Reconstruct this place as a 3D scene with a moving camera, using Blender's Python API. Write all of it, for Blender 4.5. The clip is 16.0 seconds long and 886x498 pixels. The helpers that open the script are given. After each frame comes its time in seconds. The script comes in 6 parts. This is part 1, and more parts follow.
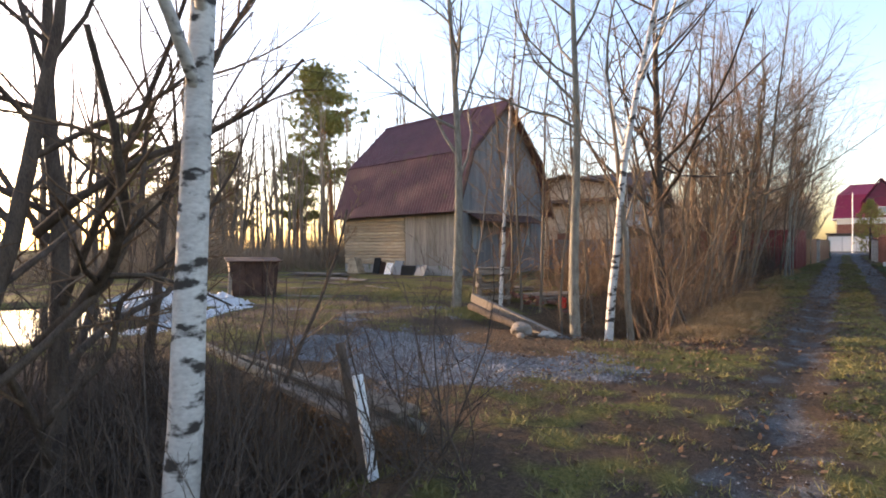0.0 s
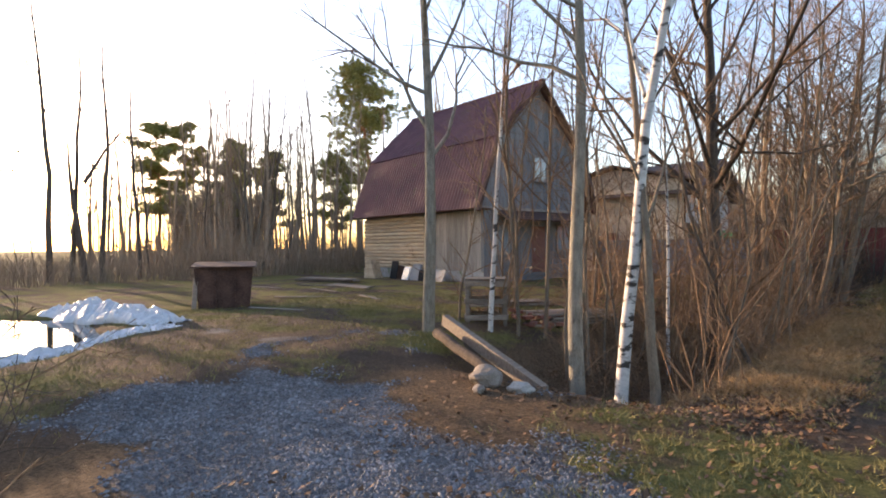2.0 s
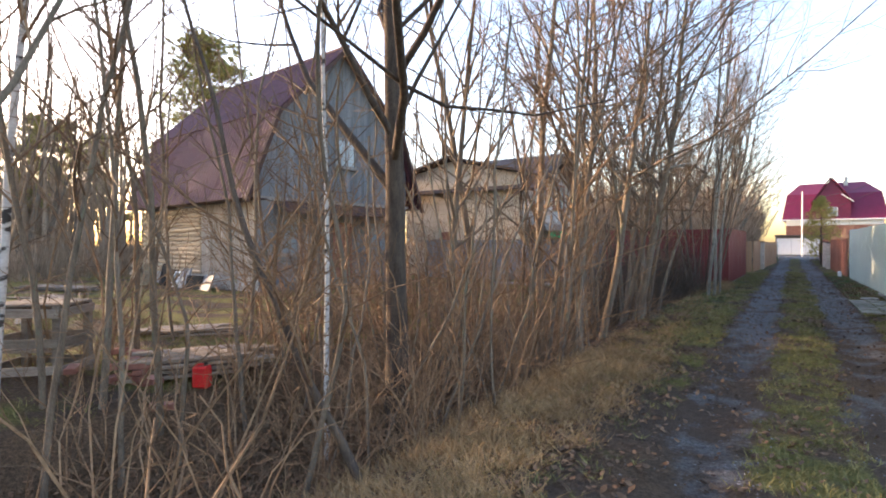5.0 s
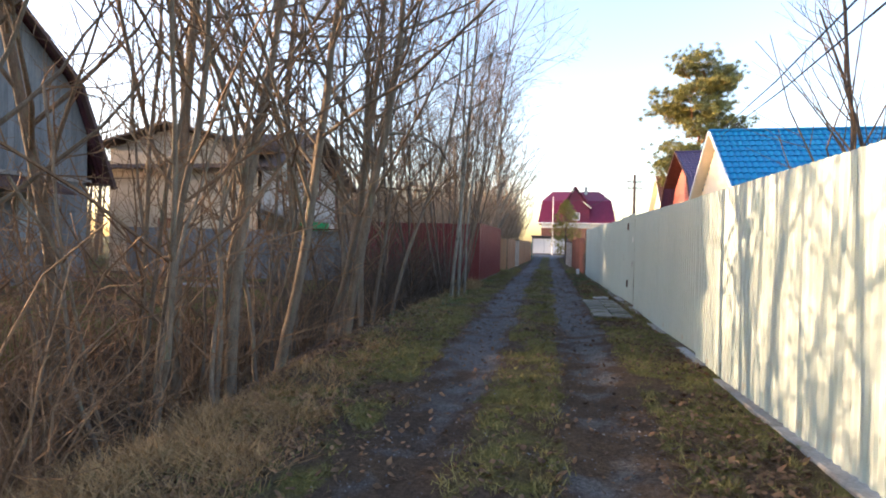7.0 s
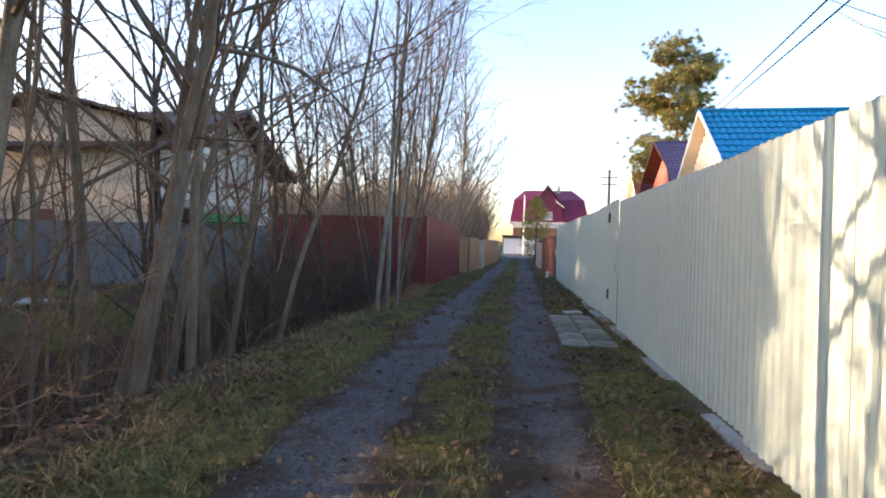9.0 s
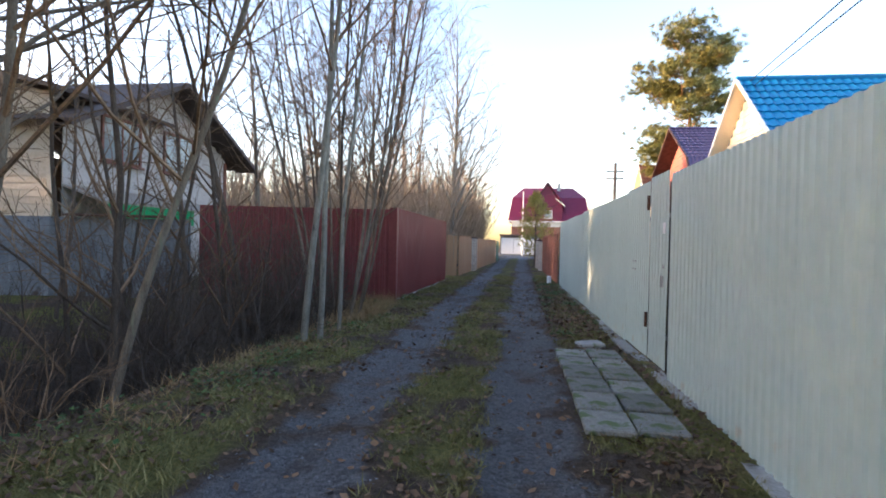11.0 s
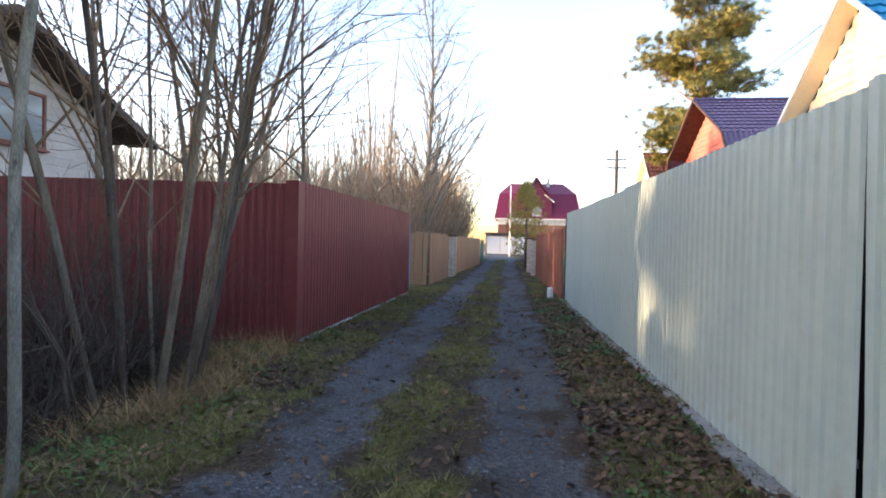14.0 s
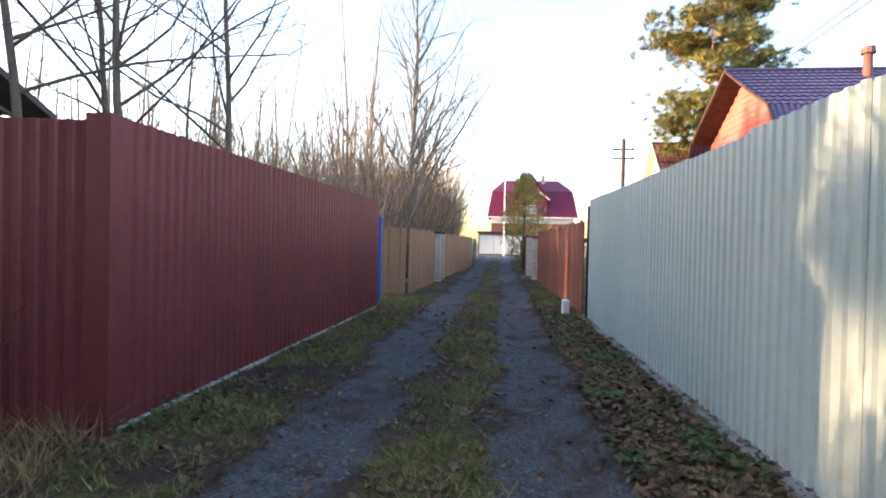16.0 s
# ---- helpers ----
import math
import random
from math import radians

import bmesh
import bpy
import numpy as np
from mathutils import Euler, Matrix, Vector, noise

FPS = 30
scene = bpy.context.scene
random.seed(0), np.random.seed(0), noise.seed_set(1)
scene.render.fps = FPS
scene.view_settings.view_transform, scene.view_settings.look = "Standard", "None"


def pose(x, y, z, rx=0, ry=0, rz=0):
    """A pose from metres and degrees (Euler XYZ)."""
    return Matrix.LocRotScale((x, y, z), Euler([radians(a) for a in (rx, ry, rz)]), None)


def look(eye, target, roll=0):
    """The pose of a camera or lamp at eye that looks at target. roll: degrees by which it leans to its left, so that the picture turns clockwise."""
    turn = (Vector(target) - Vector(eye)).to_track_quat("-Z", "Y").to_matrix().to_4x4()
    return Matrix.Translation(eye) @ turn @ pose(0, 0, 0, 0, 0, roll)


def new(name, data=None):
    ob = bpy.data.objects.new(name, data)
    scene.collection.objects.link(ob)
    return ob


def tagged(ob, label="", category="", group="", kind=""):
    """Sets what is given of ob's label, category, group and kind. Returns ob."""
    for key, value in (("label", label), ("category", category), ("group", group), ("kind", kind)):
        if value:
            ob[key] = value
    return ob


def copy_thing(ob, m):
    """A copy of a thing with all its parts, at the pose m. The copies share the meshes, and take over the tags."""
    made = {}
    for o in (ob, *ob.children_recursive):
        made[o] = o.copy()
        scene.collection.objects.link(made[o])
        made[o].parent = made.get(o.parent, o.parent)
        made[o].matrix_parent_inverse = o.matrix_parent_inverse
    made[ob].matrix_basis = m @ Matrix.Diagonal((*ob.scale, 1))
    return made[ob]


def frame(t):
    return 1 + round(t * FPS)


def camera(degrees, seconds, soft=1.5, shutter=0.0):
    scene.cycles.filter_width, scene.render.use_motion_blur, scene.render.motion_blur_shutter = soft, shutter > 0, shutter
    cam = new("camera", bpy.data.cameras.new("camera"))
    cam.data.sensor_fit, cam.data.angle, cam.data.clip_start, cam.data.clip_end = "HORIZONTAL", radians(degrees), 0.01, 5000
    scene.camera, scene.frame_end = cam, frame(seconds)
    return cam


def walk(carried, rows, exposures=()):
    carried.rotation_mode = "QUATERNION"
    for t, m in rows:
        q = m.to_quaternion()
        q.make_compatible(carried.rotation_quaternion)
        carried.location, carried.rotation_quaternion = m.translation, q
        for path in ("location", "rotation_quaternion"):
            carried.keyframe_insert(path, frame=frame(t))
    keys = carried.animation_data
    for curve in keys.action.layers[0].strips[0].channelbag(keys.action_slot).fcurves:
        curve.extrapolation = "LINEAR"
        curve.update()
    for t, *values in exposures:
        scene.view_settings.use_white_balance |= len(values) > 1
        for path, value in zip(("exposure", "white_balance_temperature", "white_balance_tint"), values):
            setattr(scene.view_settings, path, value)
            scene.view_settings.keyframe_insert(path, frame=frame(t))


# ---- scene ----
# ---- camera and walk ----
cam = camera(79.0, 16.0, soft=1.85)
PATH = [
    (0.0, -0.244, -9.062, 1.422, 89.61, 0.47, 36.62),
    (0.5, -0.487, -8.165, 1.434, 89.61, 0.47, 40.02),
    (1.0, -0.621, -7.314, 1.493, 89.71, 0.47, 41.62),
    (1.5, -0.768, -6.428, 1.493, 89.71, 0.47, 42.82),
    (2.0, -0.837, -5.505, 1.469, 89.71, 0.57, 43.12),
    (2.5, -0.953, -4.529, 1.410, 89.61, 0.67, 43.32),
    (3.0, -0.980, -3.554, 1.380, 89.61, 0.77, 43.12),
    (5.5, 0.067, 1.169, 1.521, 89.30, -0.30, 27.00),
    (6.0, 0.101, 2.237, 1.462, 89.10, -0.70, 19.90),
    (6.5, 0.210, 3.131, 1.422, 89.20, -1.00, 14.80),
    (7.0, 0.277, 3.986, 1.383, 89.30, -1.20, 11.10),
    (7.5, 0.358, 4.790, 1.363, 89.30, -1.50, 9.30),
    (8.0, 0.411, 5.755, 1.343, 89.30, -1.40, 8.80),
    (8.5, 0.555, 6.683, 1.324, 89.40, -1.30, 8.40),
    (9.0, 0.621, 7.587, 1.324, 89.40, -1.40, 8.40),
    (9.5, 0.724, 8.468, 1.324, 89.40, -1.40, 8.40),
    (12.0, 0.622, 12.716, 1.324, 89.30, -1.20, 8.10),
    (12.5, 0.583, 13.605, 1.324, 89.20, -1.30, 7.60),
    (13.0, 0.616, 14.490, 1.343, 89.30, -1.20, 7.30),
    (13.5, 0.577, 15.379, 1.343, 89.30, -1.20, 7.00),
    (14.0, 0.585, 16.227, 1.343, 89.30, -1.30, 6.90),
    (14.5, 0.539, 17.090, 1.343, 89.30, -1.20, 6.80),
    (15.0, 0.520, 17.945, 1.343, 89.30, -1.30, 6.40),
    (15.5, 0.457, 18.797, 1.324, 89.30, -1.30, 6.30),
    (16.0, 0.421, 19.642, 1.304, 89.30, -1.20, 6.10),
]
walk(cam, [(t, pose(x, y, z, rx, ry, rz)) for t, x, y, z, rx, ry, rz in PATH],
     exposures=[(0, 2.05, 5600, 24), (3, 1.95, 5600, 24), (5.5, 2.72, 5600, 24), (6.5, 2.55, 5600, 24), (7.5, 2.34, 5500, 24), (9, 2.36, 5400, 24), (12, 2.67, 5550, 24), (15, 2.7, 5600, 24), (16, 2.7, 5600, 24)])

# ---- world and sun ----
SUN_LEFT, SUN_UP = 92.7, 7.0      # degrees to the left of the lane, degrees above the horizon
world = bpy.data.worlds.new("sky")
scene.world = world
world.use_nodes = True
wn = world.node_tree
sky = wn.nodes.new("ShaderNodeTexSky")
sky.sky_type = "NISHITA"
sky.sun_disc = False
sky.sun_elevation = radians(SUN_UP)
sky.sun_rotation = radians(-SUN_LEFT)
sky.dust_density = 1.5
sky.ozone_density = 0.5
sky.air_density = 1.0
wn.links.new(sky.outputs[0], wn.nodes["Background"].inputs[0])
wn.nodes["Background"].inputs[1].default_value = 0.15
sun = new("sun", bpy.data.lights.new("sun", "SUN"))
sun.data.energy = 3.6
sun.data.angle = radians(0.6)
sun.data.color = (1.0, 0.65, 0.31)
SX, SY = -math.sin(radians(SUN_LEFT)), math.cos(radians(SUN_LEFT))
sun.matrix_world = look((SX * 60, SY * 60, 60 * math.tan(radians(SUN_UP))), (0, 0, 0))

# ---- materials ----
MATS = {}


def material(name, dark, light, scale=6.0, rough=0.8, bump=0.3, metal=0.0, fine=8.0, stretch=(1, 1, 1), island=0.0, vary=0.0, spots=None, spec=0.2):
    """Two-scale noise between two colours, with relief; optional per-piece variation and stain spots."""
    m = bpy.data.materials.new(name)
    m.use_nodes = True
    n, l = m.node_tree.nodes, m.node_tree.links
    b = n["Principled BSDF"]
    tc = n.new("ShaderNodeTexCoord")
    mp = n.new("ShaderNodeMapping")
    mp.inputs["Scale"].default_value = stretch
    l.new(tc.outputs["Object"], mp.inputs["Vector"])
    a = n.new("ShaderNodeTexNoise")
    a.inputs["Scale"].default_value = scale
    a.inputs["Detail"].default_value = 5
    l.new(mp.outputs[0], a.inputs["Vector"])
    c = n.new("ShaderNodeTexNoise")
    c.inputs["Scale"].default_value = scale * fine
    c.inputs["Detail"].default_value = 4
    l.new(mp.outputs[0], c.inputs["Vector"])
    mix = n.new("ShaderNodeMath")
    mix.operation = "MULTIPLY_ADD"
    mix.inputs[1].default_value = 0.45
    l.new(c.outputs[0], mix.inputs[0])
    half = n.new("ShaderNodeMath")
    half.operation = "MULTIPLY"
    half.inputs[1].default_value = 0.55
    l.new(a.outputs[0], half.inputs[0])
    l.new(half.outputs[0], mix.inputs[2])
    ramp = n.new("ShaderNodeValToRGB")
    ramp.color_ramp.elements[0].position, ramp.color_ramp.elements[1].position = 0.33, 0.67
    ramp.color_ramp.elements[0].color, ramp.color_ramp.elements[1].color = (*dark, 1), (*light, 1)
    l.new(mix.outputs[0], ramp.inputs[0])
    out = ramp.outputs[0]
    if spots:
        s = n.new("ShaderNodeTexNoise")
        s.inputs["Scale"].default_value = spots[1]
        s.inputs["Detail"].default_value = 6
        l.new(mp.outputs[0], s.inputs["Vector"])
        sr = n.new("ShaderNodeMapRange")
        sr.inputs[1].default_value, sr.inputs[2].default_value = spots[2], spots[2] + 0.08
        l.new(s.outputs[0], sr.inputs[0])
        sm = n.new("ShaderNodeMixRGB")
        sm.inputs[2].default_value = (*spots[0], 1)
        l.new(sr.outputs[0], sm.inputs[0])
        l.new(out, sm.inputs[1])
        out = sm.outputs[0]
    for amount, node, socket in ((island, "ShaderNodeNewGeometry", "Random Per Island"), (vary, "ShaderNodeObjectInfo", "Random")):
        if amount:
            g = n.new(node)
            r = n.new("ShaderNodeMapRange")
            r.inputs[3].default_value, r.inputs[4].default_value = 1 - amount, 1 + amount
            l.new(g.outputs[socket], r.inputs[0])
            h = n.new("ShaderNodeHueSaturation")
            l.new(r.outputs[0], h.inputs["Value"])
            l.new(out, h.inputs["Color"])
            out = h.outputs[0]
    l.new(out, b.inputs["Base Color"])
    b.inputs["Roughness"].default_value = rough
    b.inputs["Metallic"].default_value = metal
    b.inputs["Specular IOR Level"].default_value = spec
    if bump:
        bp = n.new("ShaderNodeBump")
        bp.inputs["Strength"].default_value = bump
        bp.inputs["Distance"].default_value = 0.02
        l.new(mix.outputs[0], bp.inputs["Height"])
        l.new(bp.outputs[0], b.inputs["Normal"])
    MATS[name] = m
    return m


M_WHITE = material("white_sheet_paint", (0.395, 0.475, 0.435), (0.45, 0.53, 0.488), 1.2, 0.38, 0.05, spots=((0.42, 0.42, 0.34), 3.0, 0.66), vary=0.05, spec=0.45)
M_RED = material("red_sheet_paint", (0.128, 0.0285, 0.028), (0.175, 0.0415, 0.0395), 1.5, 0.46, 0.06, vary=0.06, spec=0.3)
M_BROWNPLANK = material("brown_fence_paint", (0.15, 0.055, 0.035), (0.27, 0.11, 0.07), 3, 0.75, 0.4, stretch=(6, 6, 0.6), vary=0.25)
M_TAN = material("tan_fence_paint", (0.2592, 0.1512, 0.0792), (0.3456, 0.2088, 0.1152), 2, 0.7, 0.2, stretch=(4, 4, 0.5), vary=0.12)
M_BLUE = material("blue_post_paint", (0.01, 0.07, 0.35), (0.015, 0.10, 0.45), 4, 0.5, 0.1)
M_GREYMETAL = material("grey_weathered_sheet", (0.1275, 0.1387, 0.15), (0.225, 0.2325, 0.24), 1.6, 0.6, 0.15, spots=((0.10, 0.075, 0.06), 2.2, 0.62), vary=0.12)
M_CONCRETE = material("concrete", (0.2025, 0.195, 0.18), (0.345, 0.3375, 0.315), 5, 0.9, 0.35, spots=((0.13, 0.15, 0.08), 4, 0.6), vary=0.15)
M_SLAB = material("mossy_slab", (0.12, 0.118, 0.10), (0.26, 0.25, 0.225), 9, 0.9, 0.5, spots=((0.085, 0.11, 0.045), 5, 0.52), vary=0.25)
M_LOG = material("weathered_log", (0.27, 0.207, 0.135), (0.522, 0.423, 0.297), 3, 0.85, 0.5, stretch=(0.6, 5, 5), vary=0.2)
M_PLANK = material("grey_weathered_plank", (0.17, 0.15, 0.13), (0.36, 0.32, 0.27), 3, 0.9, 0.5, stretch=(6, 6, 0.5), vary=0.22)
M_GREYWALL = material("blue_grey_wall_board", (0.1224, 0.1296, 0.1368), (0.2232, 0.2232, 0.216), 2.5, 0.9, 0.4, stretch=(5, 5, 0.5), vary=0.16)
M_OLDROOF = material("maroon_roof_sheet", (0.055, 0.023, 0.030), (0.106, 0.043, 0.050), 1.4, 0.6, 0.15, spots=((0.075, 0.045, 0.03), 1.8, 0.6))
M_ROOFEDGE = material("dark_roof_edge", (0.05, 0.03, 0.025), (0.10, 0.06, 0.05), 5, 0.8, 0.3)
M_SIDING = material("beige_siding", (0.55, 0.45, 0.31), (0.68, 0.57, 0.42), 2, 0.7, 0.15, vary=0.06)
M_SIDINGW = material("off_white_siding", (0.40, 0.37, 0.335), (0.52, 0.485, 0.44), 2, 0.7, 0.15, vary=0.06)
M_FRAMEBROWN = material("brown_window_frame", (0.16, 0.07, 0.05), (0.24, 0.11, 0.08), 5, 0.6, 0.2)
M_TRIMW = material("white_trim", (0.70, 0.70, 0.68), (0.80, 0.80, 0.78), 4, 0.5, 0.1)
M_DARKROOF = material("dark_brown_roof", (0.06, 0.045, 0.04), (0.11, 0.085, 0.075), 3, 0.7, 0.3)
M_BLUEROOF = material("blue_metal_tile", (0.005, 0.14, 0.31), (0.01, 0.19, 0.40), 2, 0.4, 0.05, vary=0.05, spec=0.45)
M_VIOLETROOF = material("violet_metal_tile", (0.055, 0.04, 0.09), (0.08, 0.06, 0.13), 2, 0.38, 0.05, spec=0.45)
M_MAGENTA = material("magenta_metal_tile", (0.120, 0.0065, 0.030), (0.160, 0.0110, 0.044), 2, 0.42, 0.05, spec=0.45)
M_PINKWALL = material("pink_board_wall", (0.34, 0.105, 0.08), (0.41, 0.14, 0.105), 3, 0.7, 0.2, vary=0.08)
M_CREAM = material("cream_wall", (0.72, 0.62, 0.45), (0.82, 0.72, 0.55), 3, 0.7, 0.1)
M_BROWNROOF = material("brown_tile_roof", (0.16, 0.07, 0.05), (0.24, 0.11, 0.08), 3, 0.6, 0.2)
M_BRICK = material("sand_brick", (0.42, 0.36, 0.28), (0.60, 0.54, 0.45), 9, 0.9, 0.4, vary=0.15)
M_RUSTBOX = material("dark_rusty_sheet", (0.035, 0.022, 0.018), (0.11, 0.065, 0.05), 3, 0.75, 0.3)
M_PLASTIC = material("crumpled_film", (0.4216, 0.4488, 0.476), (0.5576, 0.5712, 0.5848), 4, 0.35, 0.4)
M_STONE = material("field_stone", (0.13, 0.115, 0.095), (0.27, 0.23, 0.19), 6, 0.9, 0.5)
M_REDPLASTIC = material("red_plastic", (0.50, 0.02, 0.02), (0.62, 0.04, 0.03), 5, 0.4, 0.05)
M_GREENCLOTH = material("green_awning", (0.01, 0.22, 0.07), (0.02, 0.32, 0.11), 4, 0.6, 0.1)
M_BOARD = material("old_board", (0.115, 0.093, 0.073), (0.26, 0.22, 0.175), 4, 0.9, 0.4, stretch=(0.6, 5, 5), vary=0.3)
M_POLEWOOD = material("tarred_pole", (0.06, 0.05, 0.045), (0.13, 0.11, 0.10), 4, 0.9, 0.4, stretch=(5, 5, 0.5))
M_BLACK = material("dark_gap", (0.012, 0.012, 0.012), (0.02, 0.02, 0.02), 5, 0.9, 0.0)
M_STEEL = material("lock_steel", (0.25, 0.25, 0.25), (0.45, 0.45, 0.44), 12, 0.4, 0.1, metal=0.8)
M_RUST = material("rusty_hinge", (0.05, 0.024, 0.016), (0.11, 0.052, 0.03), 14, 0.9, 0.3)
M_WIRE = material("black_cable", (0.012, 0.012, 0.013), (0.02, 0.02, 0.02), 5, 0.6, 0.0)
M_BARKGREY = material("grey_alder_bark", (0.080, 0.064, 0.047), (0.205, 0.165, 0.122), 5, 0.9, 0.6, stretch=(3, 3, 0.7), vary=0.18, spots=((0.15, 0.15, 0.105), 6, 0.60))
M_BARKDARK = material("dark_bark", (0.044, 0.0336, 0.0272), (0.128, 0.1, 0.076), 6, 0.95, 0.8, stretch=(3, 3, 0.6), vary=0.2)
M_BARKPOP = material("pale_poplar_bark", (0.10, 0.092, 0.074), (0.29, 0.27, 0.22), 6, 0.9, 0.8, stretch=(3, 3, 0.8), spots=((0.09, 0.08, 0.065), 7, 0.64))
M_BIRCH = material("birch_bark", (0.35, 0.335, 0.315), (0.57, 0.555, 0.525), 3, 0.7, 0.3, stretch=(1, 1, 2), spots=((0.045, 0.04, 0.036), 5.5, 0.535))
M_TWIG = material("brown_twigs", (0.08627, 0.05582, 0.03553), (0.2233, 0.1472, 0.08627), 5, 0.85, 0.0, island=0.25, vary=0.2)
M_STEM = material("tan_shrub_stems", (0.09788, 0.06307, 0.03697), (0.2719, 0.174, 0.09788), 4, 0.85, 0.0, island=0.3, vary=0.2)
M_PINEBARK = material("orange_pine_bark", (0.20, 0.09, 0.04), (0.42, 0.20, 0.09), 5, 0.9, 0.6, stretch=(3, 3, 0.7))
M_NEEDLE = material("pine_needles", (0.12, 0.13, 0.042), (0.37, 0.325, 0.09), 1.2, 0.7, 0.0, island=0.35)
M_THUJA = material("thuja_foliage", (0.2, 0.1875, 0.04375), (0.4, 0.35, 0.1), 2, 0.75, 0.0, island=0.3)
M_FARWOOD = material("far_wood", (0.16, 0.12, 0.08), (0.32, 0.245, 0.17), 0.6, 0.9, 0.0, island=0.25)
M_GRASS = material("grass_blades", (0.095, 0.098, 0.032), (0.265, 0.228, 0.086), 0.9, 0.75, 0.0, island=0.35)
M_DRYGRASS = material("dry_grass_blades", (0.17, 0.108, 0.052), (0.42, 0.275, 0.125), 0.9, 0.8, 0.0, island=0.3)
M_LEAF = material("fallen_leaves", (0.035, 0.022, 0.015), (0.20, 0.12, 0.065), 1.5, 0.75, 0.0, island=0.5)
M_RUSTLEAF = material("rusty_leaves", (0.085, 0.05, 0.03), (0.28, 0.165, 0.085), 1.5, 0.75, 0.0, island=0.4)
M_WEED = material("green_weed_leaves", (0.03, 0.065, 0.014), (0.075, 0.13, 0.03), 2, 0.6, 0.0, island=0.3)
M_GRAVEL = material("grey_gravel", (0.082, 0.083, 0.089), (0.225, 0.228, 0.24), 3, 0.85, 0.1, island=0.45)
M_GREENFENCE = material("green_far_fence", (0.02, 0.10, 0.07), (0.03, 0.14, 0.10), 4, 0.6, 0.1)


def glass_material():
    m = bpy.data.materials.new("window_glass")
    m.use_nodes = True
    b = m.node_tree.nodes["Principled BSDF"]
    b.inputs["Base Color"].default_value = (0.24, 0.28, 0.30, 1)
    b.inputs["Roughness"].default_value = 0.06
    b.inputs["Specular IOR Level"].default_value = 0.9
    return m


M_GLASS = glass_material()


def water_material():
    m = bpy.data.materials.new("pond_water")
    m.use_nodes = True
    n, l = m.node_tree.nodes, m.node_tree.links
    b = n["Principled BSDF"]
    b.inputs["Base Color"].default_value = (0.02, 0.022, 0.018, 1)
    b.inputs["Roughness"].default_value = 0.04
    t = n.new("ShaderNodeTexNoise")
    t.inputs["Scale"].default_value = 4
    bp = n.new("ShaderNodeBump")
    bp.inputs["Strength"].default_value = 0.02
    l.new(t.outputs[0], bp.inputs["Height"])
    l.new(bp.outputs[0], b.inputs["Normal"])
    return m


M_WATER = water_material()


